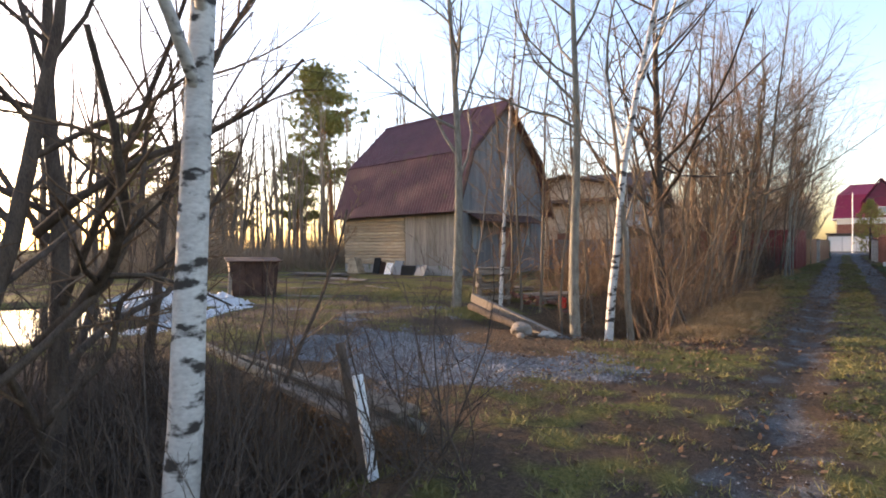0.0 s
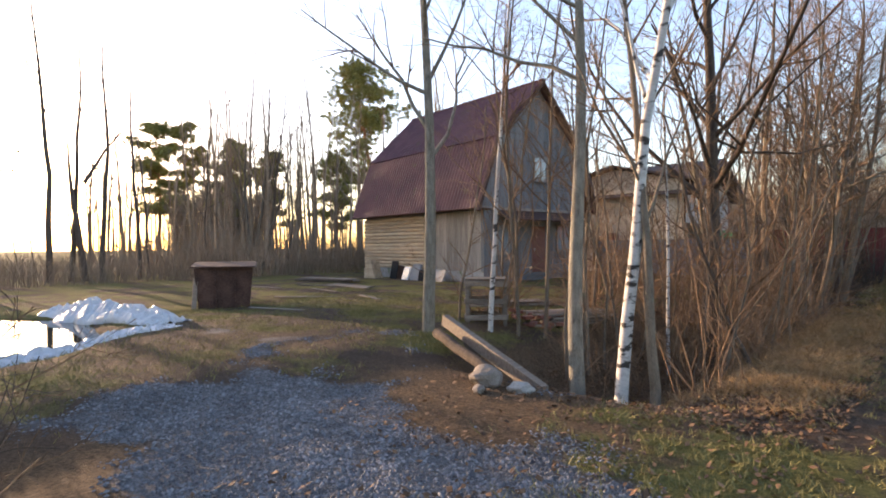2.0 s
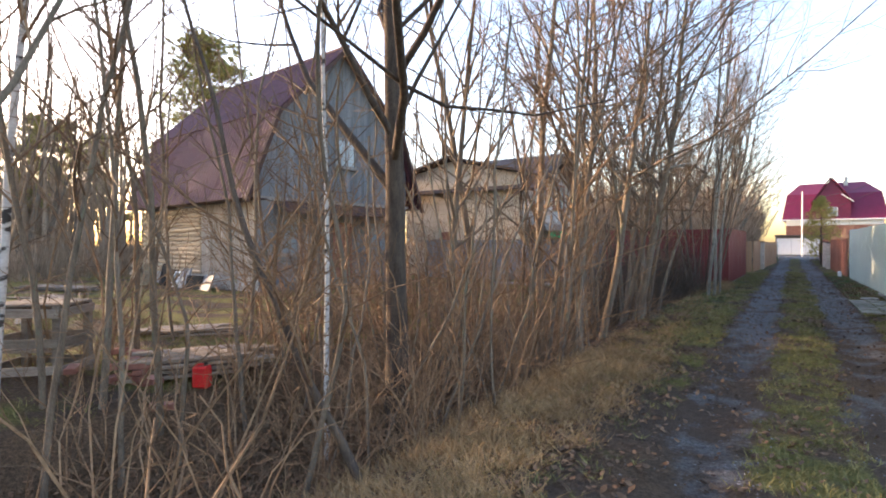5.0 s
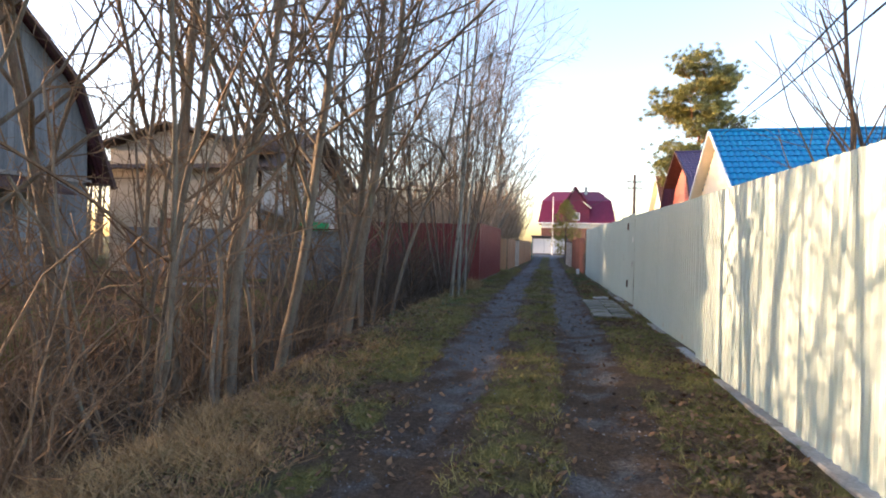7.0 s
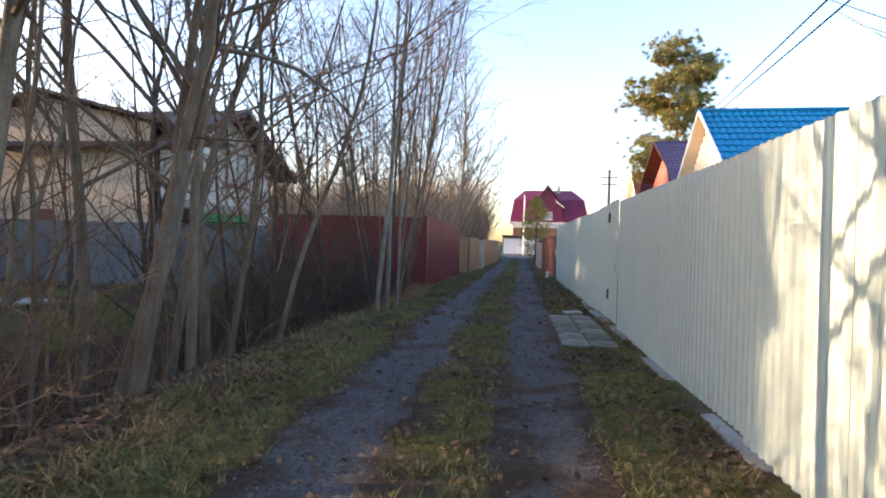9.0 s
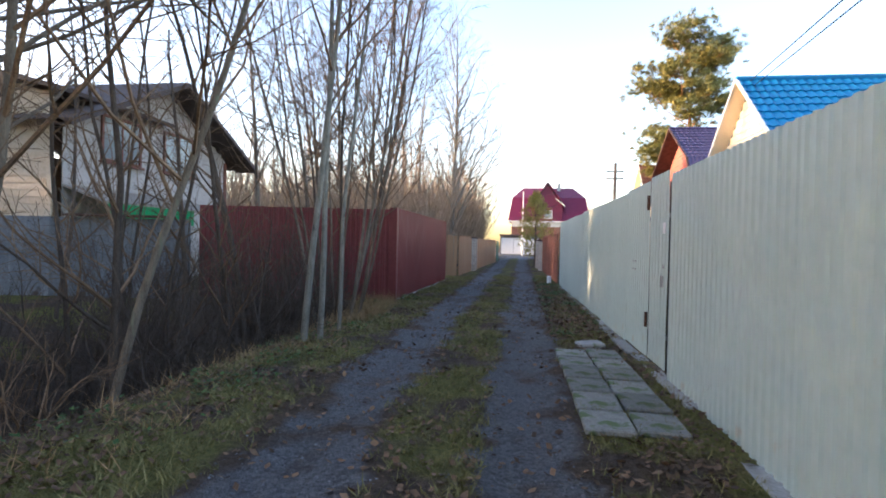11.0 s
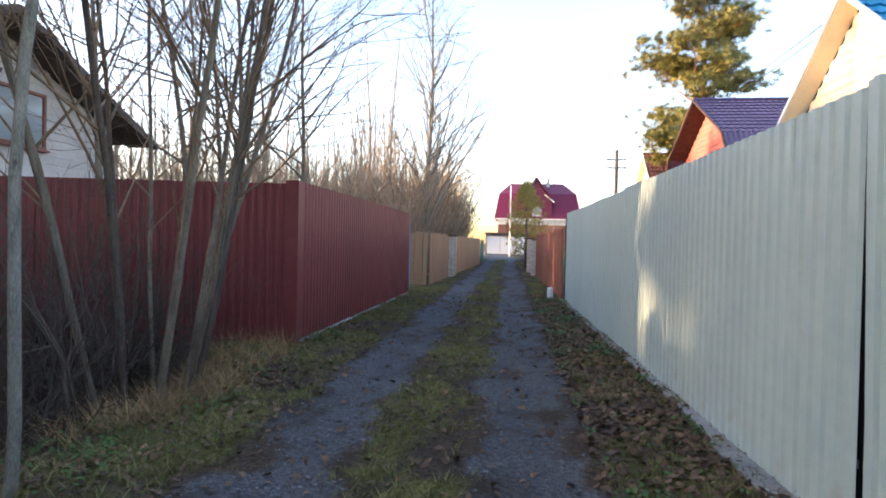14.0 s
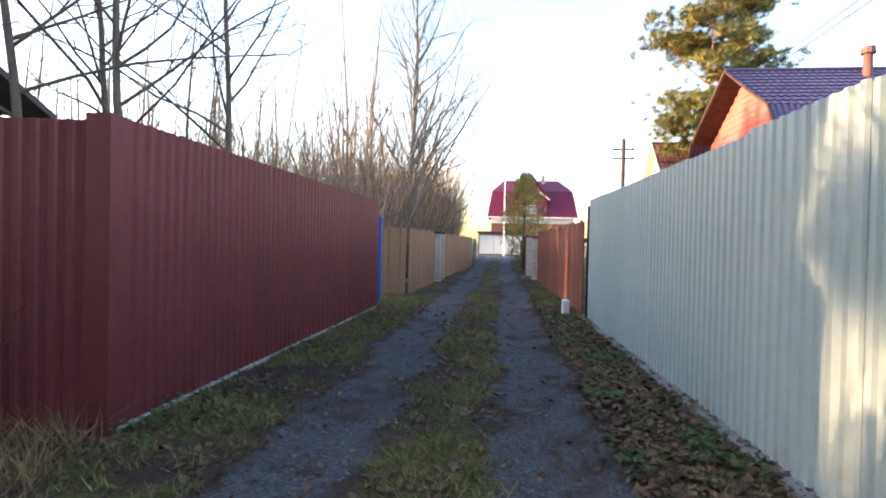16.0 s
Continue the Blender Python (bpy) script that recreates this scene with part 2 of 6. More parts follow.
def ground_material():
    """Soil, gravel, grass and leaf litter, blended by the ground's own attributes."""
    m = bpy.data.materials.new("lane_ground")
    m.use_nodes = True
    n, l = m.node_tree.nodes, m.node_tree.links
    b = n["Principled BSDF"]
    geo = n.new("ShaderNodeNewGeometry")

    def tex(scale, detail=6):
        t = n.new("ShaderNodeTexNoise")
        t.inputs["Scale"].default_value, t.inputs["Detail"].default_value = scale, detail
        l.new(geo.outputs["Position"], t.inputs["Vector"])
        return t.outputs[0]

    def two(source, low, high, c1, c2):
        r = n.new("ShaderNodeValToRGB")
        r.color_ramp.elements[0].position, r.color_ramp.elements[1].position = low, high
        r.color_ramp.elements[0].color, r.color_ramp.elements[1].color = (*c1, 1), (*c2, 1)
        l.new(source, r.inputs[0])
        return r.outputs[0]

    def blend(mask, c1, c2):
        x = n.new("ShaderNodeMixRGB")
        l.new(mask, x.inputs[0])
        l.new(c1, x.inputs[1])
        l.new(c2, x.inputs[2])
        return x.outputs[0]

    def attribute(name, noise_out, spread=0.5):
        a = n.new("ShaderNodeAttribute")
        a.attribute_name = name
        s = n.new("ShaderNodeMath")
        s.operation = "MULTIPLY_ADD"
        s.inputs[1].default_value, s.inputs[2].default_value = spread, -0.5 * spread
        l.new(noise_out, s.inputs[0])
        p = n.new("ShaderNodeMath")
        p.operation = "ADD"
        l.new(a.outputs["Fac"], p.inputs[0])
        l.new(s.outputs[0], p.inputs[1])
        r = n.new("ShaderNodeMapRange")
        r.inputs[1].default_value, r.inputs[2].default_value = 0.3, 0.7
        l.new(p.outputs[0], r.inputs[0])
        return r.outputs[0]

    big, mid, small, grit = tex(0.7), tex(5), tex(28), tex(120, 3)
    soil = blend(big, two(small, 0.35, 0.65, (0.048, 0.037, 0.030), (0.125, 0.095, 0.072)), two(grit, 0.35, 0.65, (0.058, 0.044, 0.034), (0.165, 0.125, 0.094)))
    stones = blend(mid, two(grit, 0.38, 0.62, (0.070, 0.071, 0.075), (0.285, 0.29, 0.305)), two(small, 0.4, 0.65, (0.082, 0.078, 0.076), (0.22, 0.212, 0.212)))
    turf = blend(mid, two(small, 0.35, 0.65, (0.070, 0.082, 0.022), (0.225, 0.215, 0.062)), two(grit, 0.35, 0.65, (0.080, 0.078, 0.028), (0.262, 0.222, 0.082)))
    litter = blend(mid, two(small, 0.36, 0.62, (0.055, 0.040, 0.026), (0.215, 0.145, 0.085)), two(grit, 0.35, 0.65, (0.062, 0.043, 0.030), (0.25, 0.172, 0.10)))
    out = blend(attribute("litter", mid), soil, litter)
    out = blend(attribute("grass", mid), out, turf)
    out = blend(attribute("gravel", mid, 0.6), out, stones)
    l.new(out, b.inputs["Base Color"])
    b.inputs["Roughness"].default_value = 0.92
    b.inputs["Specular IOR Level"].default_value = 0.08
    add = n.new("ShaderNodeMath")
    l.new(small, add.inputs[0])
    l.new(grit, add.inputs[1])
    bp = n.new("ShaderNodeBump")
    bp.inputs["Strength"].default_value, bp.inputs["Distance"].default_value = 1.0, 0.05
    l.new(add.outputs[0], bp.inputs["Height"])
    l.new(bp.outputs[0], b.inputs["Normal"])
    return m


M_GROUND = ground_material()


# ---- mesh helpers ----
class Mesh:
    """Collects vertices and faces for one mesh."""

    def __init__(self):
        self.v, self.f = [], []

    def add(self, verts, faces):
        k = len(self.v)
        self.v.extend(tuple(p) for p in verts)
        self.f.extend(tuple(i + k for i in q) for q in faces)
        return self

    def box(self, x0, x1, y0, y1, z0, z1, m=None, bevel=0.0):
        if bevel:
            bm = bmesh.new()
            bmesh.ops.create_cube(bm, size=1)
            for p in bm.verts:
                p.co = Vector((x0 + (x1 - x0) * (p.co.x + 0.5), y0 + (y1 - y0) * (p.co.y + 0.5), z0 + (z1 - z0) * (p.co.z + 0.5)))
            bmesh.ops.bevel(bm, geom=bm.edges[:], offset=bevel, segments=1, affect="EDGES")
            bm.verts.index_update()
            vs, fs = [p.co.copy() for p in bm.verts], [[q.index for q in f.verts] for f in bm.faces]
            bm.free()
        else:
            vs = [Vector((x, y, z)) for x in (x0, x1) for y in (y0, y1) for z in (z0, z1)]
            fs = [(0, 1, 3, 2), (4, 6, 7, 5), (0, 4, 5, 1), (2, 3, 7, 6), (0, 2, 6, 4), (1, 5, 7, 3)]
        if m is not None:
            vs = [m @ p for p in vs]
        return self.add(vs, fs)

    def prism(self, outline, a, b, axis="x", m=None):
        """A closed outline (pairs) swept from a to b along an axis; pairs are the other two axes in order."""
        def at(p, s):
            return Vector({"x": (s, p[0], p[1]), "y": (p[0], s, p[1]), "z": (p[0], p[1], s)}[axis])
        n = len(outline)
        vs = [at(p, a) for p in outline] + [at(p, b) for p in outline]
        if m is not None:
            vs = [m @ p for p in vs]
        fs = [tuple(range(n))[::-1], tuple(range(n, 2 * n))] + [(i, (i + 1) % n, n + (i + 1) % n, n + i) for i in range(n)]
        return self.add(vs, fs)

    def slab(self, corners, thick):
        """A sheet through four corners with thickness below its normal."""
        p = [Vector(c) for c in corners]
        nrm = (p[1] - p[0]).cross(p[3] - p[0]).normalized() * thick
        q = [c - nrm for c in p]
        return self.add(p + q, [(0, 1, 2, 3), (7, 6, 5, 4), (0, 4, 5, 1), (1, 5, 6, 2), (2, 6, 7, 3), (3, 7, 4, 0)])

    def tube(self, points, radii, sides=6, cap=True):
        pts = [Vector(p) for p in points]
        k, n = len(self.v), len(pts)
        d = (pts[-1] - pts[0]).normalized()
        u = d.orthogonal().normalized()
        for i, p in enumerate(pts):
            t = (pts[min(i + 1, n - 1)] - pts[max(i - 1, 0)]).normalized()
            u = (u - t * u.dot(t)).normalized()
            w = t.cross(u)
            for s in range(sides):
                a = 2 * math.pi * s / sides
                o = p + (u * math.cos(a) + w * math.sin(a)) * radii[i]
                self.v.append((o.x, o.y, o.z))
        for i in range(n - 1):
            for s in range(sides):
                self.f.append((k + i * sides + s, k + i * sides + (s + 1) % sides, k + (i + 1) * sides + (s + 1) % sides, k + (i + 1) * sides + s))
        if cap:
            self.f.append(tuple(range(k, k + sides))[::-1])
            self.f.append(tuple(range(k + (n - 1) * sides, k + n * sides)))
        return self

    def data(self, name, mat, smooth=False):
        me = bpy.data.meshes.new(name)
        me.from_pydata(self.v, [], self.f)
        me.materials.append(mat)
        if smooth:
            me.polygons.foreach_set("use_smooth", [True] * len(me.polygons))
        me.update()
        return me


def part(name, mesh, mat, parent=None, label="", smooth=False, at=None):
    """One mesh object, under a thing or a part. mesh is a Mesh or ready mesh data."""
    ob = new(name, mesh.data(name, mat, smooth) if isinstance(mesh, Mesh) else mesh)
    if at is not None:
        ob.matrix_basis = at
    if parent is not None:
        ob.parent = parent
    if label:
        ob["label"] = label
    return ob


def thing(name, label, category, m=None, group="", kind=""):
    ob = new(name)
    ob.empty_display_size = 0.2
    if m is not None:
        ob.matrix_basis = m
    return tagged(ob, label, category, group, kind)


def smooth_step(a, b, x):
    t = min(1.0, max(0.0, (x - a) / (b - a)))
    return t * t * (3 - 2 * t)


def nz(x, y, s, k=0.0):
    return noise.noise((x * s, y * s, k))


# ---- the ground ----
def ditch_line(y):
    return -4.5 + 0.25 * math.sin(y * 0.35) - 0.25 * smooth_step(8, 16, y)


def level(y):
    return -0.2 * (1 - smooth_step(7, 19, y))


def in_drive(x, y):
    """1 on the gravel drive that leads from the lane into the yard."""
    mid = -2.7 + 0.22 * (-x - 3) * smooth_step(-3, -9, x)
    return (1 - smooth_step(2.0, 3.2, abs(y - mid))) * smooth_step(-16, -9, x) * (1 - smooth_step(-1.6, -0.6, x))


def in_pond(x, y):
    return 1 - smooth_step(0.75, 1.05, math.hypot((x + 13.8) / 4.2, (y + 4.9) / 2.8) + 0.1 * nz(x, y, 0.7, 4))


def height(x, y):
    z = level(y)
    z += 0.025 * nz(x, y, 1.3) + 0.012 * nz(x, y, 5.0)
    for c in (-0.68, 0.76):
        z -= 0.05 * math.exp(-((x - c) / 0.28) ** 2)
    d = x - ditch_line(y)
    gap = max(smooth_step(-5.9, -5.2, y) * (1 - smooth_step(-0.2, 0.7, y)), smooth_step(21.0, 22.2, y))
    wide = 1.15 + 0.5 * smooth_step(12, 16, y)
    z -= ((0.85 + 0.2 * smooth_step(7, 10, y) + 0.4 * smooth_step(-5.8, -6.6, y)) * math.exp(-(d / wide) ** 2)) * (1 - gap)
    z += 0.16 * math.exp(-((x + 2.6) / 0.5) ** 2) * smooth_step(2, 5, y) * (1 - smooth_step(20, 23, y)) * 0.4
    z += 0.2 * smooth_step(-5.5, -8, x) * (1 - smooth_step(8, 16, y))
    z -= 0.28 * in_pond(x, y) + 0.2 * math.exp(-((x + 15.6) ** 2 + (y - 1.2) ** 2) / 9)
    z += 0.15 * smooth_step(45, 75, y)
    far = max(abs(x) - 40, abs(y - 20) - 70, 0)
    return z if far < 1 else z * 40 / (40 + far)


def zone(x, y):
    """Shares of gravel, grass and leaf litter."""
    w = 0.2 * nz(x, y, 1.3, 2) + 0.2 * nz(x, y, 4.5, 3)
    rut = max(1 - smooth_step(0.22, 0.56, abs(x + 0.68) + w), 1 - smooth_step(0.22, 0.56, abs(x - 0.76) + w))
    rut = max(rut, 0.9 * smooth_step(58, 64, y) * (1 - smooth_step(2.2, 3.0, abs(x + 0.3))))
    drive = in_drive(x, y)
    patch = drive * smooth_step(0.0, 0.5, 0.9 * nz(x, y, 0.55, 7) + 0.35 * nz(x, y, 2.0, 8) - 0.15 + 0.75 * (1 - smooth_step(0.9, 2.9, math.hypot((x + 5.2) * 0.8, (y + 2.9) * 1.3))))
    gravel = max(rut * (0.30 + 0.42 * smooth_step(7, 14, y) + 0.5 * nz(x, y, 1.1, 5) + 0.6 * nz(x, y, 3.7, 6)), patch)
    open_yard = smooth_step(-5.8, -6.6, x)
    verge = smooth_step(-2.9, -2.3, x) * (1 - smooth_step(-1.2, -1.0, x)) * (0.3 + 0.7 * smooth_step(4, 11, y)) + (1 - smooth_step(0.36, 0.5, abs(x + 0.0 - 0.04)))
    verge += smooth_step(1.1, 1.3, x)
    # no grass by the near ditch: the barer ground is darkened for its shade
    open_yard *= 1 - smooth_step(-5.0, -5.8, y) * smooth_step(-9.0, -8.0, x)
    grass = (verge + open_yard) * (0.55 + 0.9 * nz(x, y, 0.9, 9) + 0.6 * nz(x, y, 3.1, 10)) * (1 - drive * 0.45)
    open_lane = smooth_step(-4.2, -3.2, x) * smooth_step(1.5, -1.0, y)
    grass = max(grass, open_lane * (0.42 + 1.0 * nz(x, y, 0.8, 14) + 0.8 * nz(x, y, 2.6, 15)) * (1 - 0.6 * rut))
    shady = smooth_step(1.3, 1.5, x) * 0.45
    litter = max(smooth_step(-2.2, -3.0, x) * (1 - open_yard) * (0.85 + 0.3 * nz(x, y, 1.5, 11)), shady, 0.35 + 0.35 * nz(x, y, 0.8, 13))
    # less litter by the near ditch: its darker soil also carries the shade
    litter *= 1 - 0.9 * smooth_step(-2.9, -3.3, x) * smooth_step(-5.7, -6.1, y) * (1 - open_yard)
    litter *= 1 - 0.85 * smooth_step(7, 10, y) * smooth_step(-2.75, -3.2, x) * (1 - open_yard)
    return min(1, max(0, gravel)), min(1, max(0, grass - gravel * 0.5)), min(1, max(0, litter))


def spaced(parts):
    out = []
    for a, b, step in parts:
        n = max(1, round((b - a) / step))
        out += [a + (b - a) * i / n for i in range(n)]
    return out + [parts[-1][1]]


def build_ground():
    xs = spaced([(-900, -200, 100), (-200, -60, 20), (-60, -24, 3), (-24, -9, 0.4), (-9, -5.6, 0.2), (-5.6, 2.6, 0.1), (2.6, 12, 0.6), (12, 60, 6), (60, 200, 20), (200, 900, 100)])
    ys = spaced([(-900, -200, 100), (-200, -40, 20), (-40, -12, 2), (-12, -8.5, 0.25), (-8.5, 4, 0.15), (4, 32, 0.14), (32, 60, 0.5), (60, 100, 3), (100, 240, 20), (240, 1200, 120)])
    nx = len(xs)
    verts = [(x, y, height(x, y)) for y in ys for x in xs]
    faces = [(j * nx + i, j * nx + i + 1, (j + 1) * nx + i + 1, (j + 1) * nx + i) for j in range(len(ys) - 1) for i in range(nx - 1)]
    me = bpy.data.meshes.new("ground")
    me.from_pydata(verts, [], faces)
    shares = np.array([zone(x, y) for x, y, z in verts])
    for k, name in enumerate(("gravel", "grass", "litter")):
        me.attributes.new(name, "FLOAT", "POINT").data.foreach_set("value", np.ascontiguousarray(shares[:, k], dtype=np.float32))
    me.materials.append(M_GROUND)
    me.polygons.foreach_set("use_smooth", [True] * len(me.polygons))
    tagged(new("ground", me), "rutted gravel lane with mossy grass verges and bare soil", "ground", kind="structure")


build_ground()


# ---- fences ----
def frame_matrix(a, b, z=0.0):
    """Local x runs from a to b on the plan, local y to its left, z up."""
    d = Vector((b[0] - a[0], b[1] - a[1], 0))
    return pose(a[0], a[1], z, 0, 0, math.degrees(math.atan2(d.y, d.x))), d.length


def sheet_mesh(name, width, tall, mat, pitch=0.115, deep=0.018, wave=0.0):
    """A trapezoidal profiled steel sheet, standing along x, facing -y."""
    me, outline = Mesh(), []
    n = max(1, round(width / pitch))
    p = width / n
    for i in range(n):
        outline += [(i * p, 0), (i * p + 0.42 * p, 0), (i * p + 0.54 * p, -deep), (i * p + 0.88 * p, -deep)]
    outline.append((width, 0))
    rows = 4
    for r in range(rows + 1):
        z = tall * r / rows
        for x, y in outline:
            me.v.append((x, y + wave * math.sin(3.1 * z + 5 * x), z))
    m = len(outline)
    for r in range(rows):
        for i in range(m - 1):
            me.f.append((r * m + i, r * m + i + 1, (r + 1) * m + i + 1, (r + 1) * m + i))
    return me.data(name, mat)


def sheet_fence(name, label, a, b, z, tall, mat, sheet=1.1, back=1, group="", rails=True, pitch=0.115, ragged=0.0):
    """A fence of profiled sheets on rails and posts; the sheets face to the right of a to b when back is 1."""
    m, length = frame_matrix(a, b, z)
    top = thing(name, label, "fence", m, group)
    n = max(1, round(length / sheet))
    w = length / n
    data = sheet_mesh("sheet", w + 0.03, tall, mat, pitch)
    rnd = random.Random(name + str(a))
    for i in range(n):
        part("sheet", data, mat, top, at=pose(i * w, 0.004 * (i % 2) * back, ragged * rnd.uniform(-1, 1), 0, 0.0, 0) @ Matrix.Scale(back, 4, (0, 1, 0)))
    if rails:
        for h in (0.35, tall - 0.3):
            part("rail", Mesh().box(0, length, 0.03 * back, 0.07 * back, h - 0.02, h + 0.02), M_GREYMETAL, top)
        k = max(1, round(length / 2.5))
        post = Mesh().box(-0.03, 0.03, 0.072 * back, 0.132 * back, -0.3, tall - 0.05).data("post", M_GREYMETAL)
        for i in range(k + 1):
            part("post", post, M_GREYMETAL, top, at=pose(length * i / k, 0, 0))
    return top


def white_x(y):
    return 2.36 - 0.0185 * (y - 8.5)


def white_fence():
    spans = [(7.0, 11.9), (11.9, 16.80), (18.885, 23.5), (23.5, 27.95), (28.0, 29.3)]
    for a, b in spans:
        f = sheet_fence("white_sheet_fence", "pale greenish white profiled steel sheet fence on a concrete footing", (white_x(b), b), (white_x(a), a), 0.02 + level((a + b) / 2), 2.07 - level((a + b) / 2), M_WHITE, 1.15, 1, "white lane fence", ragged=0.012)
    # the gate: two leaves and a narrow filler, slightly out of line
    for a, b, name in ((16.872, 17.612, "gate_leaf"), (17.634, 18.855, "filler")):
        m, length = frame_matrix((white_x(b), b), (white_x(a), a), 0.05)
        t = thing("sheet_gate" if name == "gate_leaf" else "white_sheet_fence", "white profiled sheet gate with a lock, standing shut in the fence" if name == "gate_leaf" else "fixed white profiled sheet panel beside the gate", "gate", m)
        leaf = sheet_mesh(name, length, 2.06 if name == "filler" else 2.09, M_WHITE, 0.115, 0.018, 0.004)
        for p in leaf.vertices:      # the free edge is bent away from its post towards the ground
            p.co.x += (0.055 if name == "filler" else 0.018) * (1 - p.co.z / 2.1) ** 0.7 * max(0.0, 1 - p.co.x / 0.3)
        part(name, leaf, M_WHITE, t)
        for h in (0.3, 1.6):
            part("gate_rail", Mesh().box(0.01, length - 0.01, 0.025, 0.06, h, h + 0.05), M_GREYMETAL, t)
        if name == "filler":
            for dx in (0.5, 0.62):
                for h in (1.0, 1.1):
                    part("bolt", Mesh().tube([(dx, -0.03, h), (dx, 0.0, h)], [0.012, 0.012], 8), M_STEEL, t)
        if name == "gate_leaf":
            part("lock_plate", Mesh().box(length - 0.17, length - 0.08, -0.032, -0.019, 0.86, 0.98, bevel=0.004), M_STEEL, t)
            part("keyhole", Mesh().box(length - 0.10, length - 0.06, -0.03, -0.019, 1.06, 1.10, bevel=0.004), M_STEEL, t)
            part("number_plate", Mesh().box(length - 0.115, length - 0.035, -0.03, -0.019, 1.43, 1.55, bevel=0.005), M_TRIMW, t, "pale blank plate")
            for h in (0.35, 1.72):
                part("hinge", Mesh().tube([(0.005, -0.03, h), (0.005, -0.03, h + 0.17)], [0.018, 0.018], 8), M_RUST, t, "rusty hinge")
    # black backings added behind the gaps, standing in for the shade inside them
    for y in (16.84, 17.623, 18.865, 27.97):
        p = thing("gate_post", "black backing that stands in for the dark inside the fence gap", "post", pose(white_x(y) + 0.035, y, level(y)))
        part("post", Mesh().box(0.0, 0.05, -0.1, 0.16, -0.2, 2.05), M_BLACK, p)
    # concrete footing in lengths
    y = 7.0
    k = 0
    while y < 29:
        ln = 2.2
        b = Mesh().box(-0.10, 0.06, 0, ln - 0.012, -0.25, 0.0, bevel=0.012)
        f = part("concrete_footing", b, M_CONCRETE, at=pose(white_x(y) - 0.015 - 0.05 * (16 < y < 20), y, level(y) + 0.03, 0, 0, 1.06))
        tagged(f, "low grey concrete footing strip under the white fence", "footing", "fence footing")
        y += ln
    # end post
    for yy in (29.36,):
        p = thing("fence_post", "dark steel end post of the white fence", "post", pose(white_x(yy), yy, 0))
        part("post", Mesh().box(-0.03, 0.03, -0.03, 0.03, -0.2, 2.0), M_BLACK, p)


def paving():
    """Two rows of slabs by the gate."""
    rnd = random.Random(4)
    slab = Mesh().box(-0.185, 0.185, -0.24, 0.24, -0.05, 0.0, bevel=0.012).data("paving_slab", M_SLAB)
    for i in range(6):
        for j in range(2):
            x, y = 1.33 + 0.39 * j + 0.008 * i, 17.72 - 0.5 * i + 0.05 * j
            s = part("paving_slab", slab, M_SLAB, at=pose(x, y, height(x, y) + 0.045 + rnd.uniform(-0.008, 0.008), rnd.uniform(-1.5, 1.5), rnd.uniform(-1.5, 1.5), rnd.uniform(-2, 2)))
            tagged(s, "worn mossy grey concrete paving slab in the verge", "slab", "gate paving")
    s = part("paving_slab", Mesh().box(-0.17, 0.17, -0.13, 0.13, -0.06, 0.02, bevel=0.02), M_CONCRETE, at=pose(1.62, 18.3, height(1.62, 18.3) + 0.05, 2, -3, 14))
    tagged(s, "broken pale concrete slab piece lying in the grass", "slab")


def red_fence():
    a, b = (-2.13, 22.95), (-2.02, 30.25)
    sheet_fence("red_sheet_fence", "dark red profiled steel sheet fence along the lane", b, a, 0.0, 2.1, M_RED, 1.1, -1, "red corner fence")
    sheet_fence("red_sheet_fence", "dark red profiled steel sheet fence returning from the lane", (-6.5, 22.2), (-2.17, 22.93), -0.02, 2.08, M_RED, 1.1, 1, "red corner fence")
    k = Mesh().box(-0.06, 0.03, 0, 7.2, -0.3, 0.02, bevel=0.012)
    tagged(part("concrete_footing", k, M_CONCRETE, at=pose(-2.12, 22.97, 0, 0, 0, -0.86)), "grey concrete footing under the red fence", "footing")
    p = thing("corner_post", "dark red steel flashing on the fence corner", "post", pose(-2.14, 22.92, 0))
    part("post", Mesh().box(-0.14, 0.035, -0.035, 0.14, -0.2, 2.1), M_RED, p)
    p = thing("blue_gate_post", "bright blue painted steel post by the red fence", "post", pose(-2.27, 31.4, 0))
    part("post", Mesh().box(-0.05, 0.05, -0.05, 0.05, -0.2, 1.85, bevel=0.008), M_BLUE, p)


def grey_fence():
    sheet_fence("grey_sheet_fence", "weathered grey sheet fence of the back yard", (-14.2, 20.3), (-6.5, 21.75), -0.1, 1.8, M_GREYMETAL, 0.95, 1, "", pitch=0.2)
    t = thing("roofing_strip", "rusty roofing strip lying along the grey fence top", "metal strip", pose(-7.8, 21.4, 1.72, 0, 0, 10.6))
    part("strip", Mesh().box(-1.2, 1.1, -0.08, 0.12, 0, 0.05, bevel=0.01), M_RUST, t)


def plank_fence(name, label, a, b, z, tall, mat, plank, gap, group, top_jitter=0.03, facing=1):
    m, length = frame_matrix(a, b, z)
    t = thing(name, label, "fence", m, group)
    n = int(length / (plank + gap))
    data = [Mesh().box(0, plank, -0.012, 0.012, 0, tall + d, bevel=0.003).data("plank", mat) for d in (-top_jitter, 0, top_jitter)]
    rnd = random.Random(name)
    for i in range(n):
        part("plank", data[rnd.randrange(3)], mat, t, at=pose(i * (plank + gap), rnd.uniform(-0.004, 0.004), 0, 0, rnd.uniform(-0.6, 0.6), 0))
    for h in (0.35, tall - 0.35):
        part("rail", Mesh().box(0, length, 0.02 * facing, 0.06 * facing, h - 0.04, h + 0.04), mat, t)
    return t


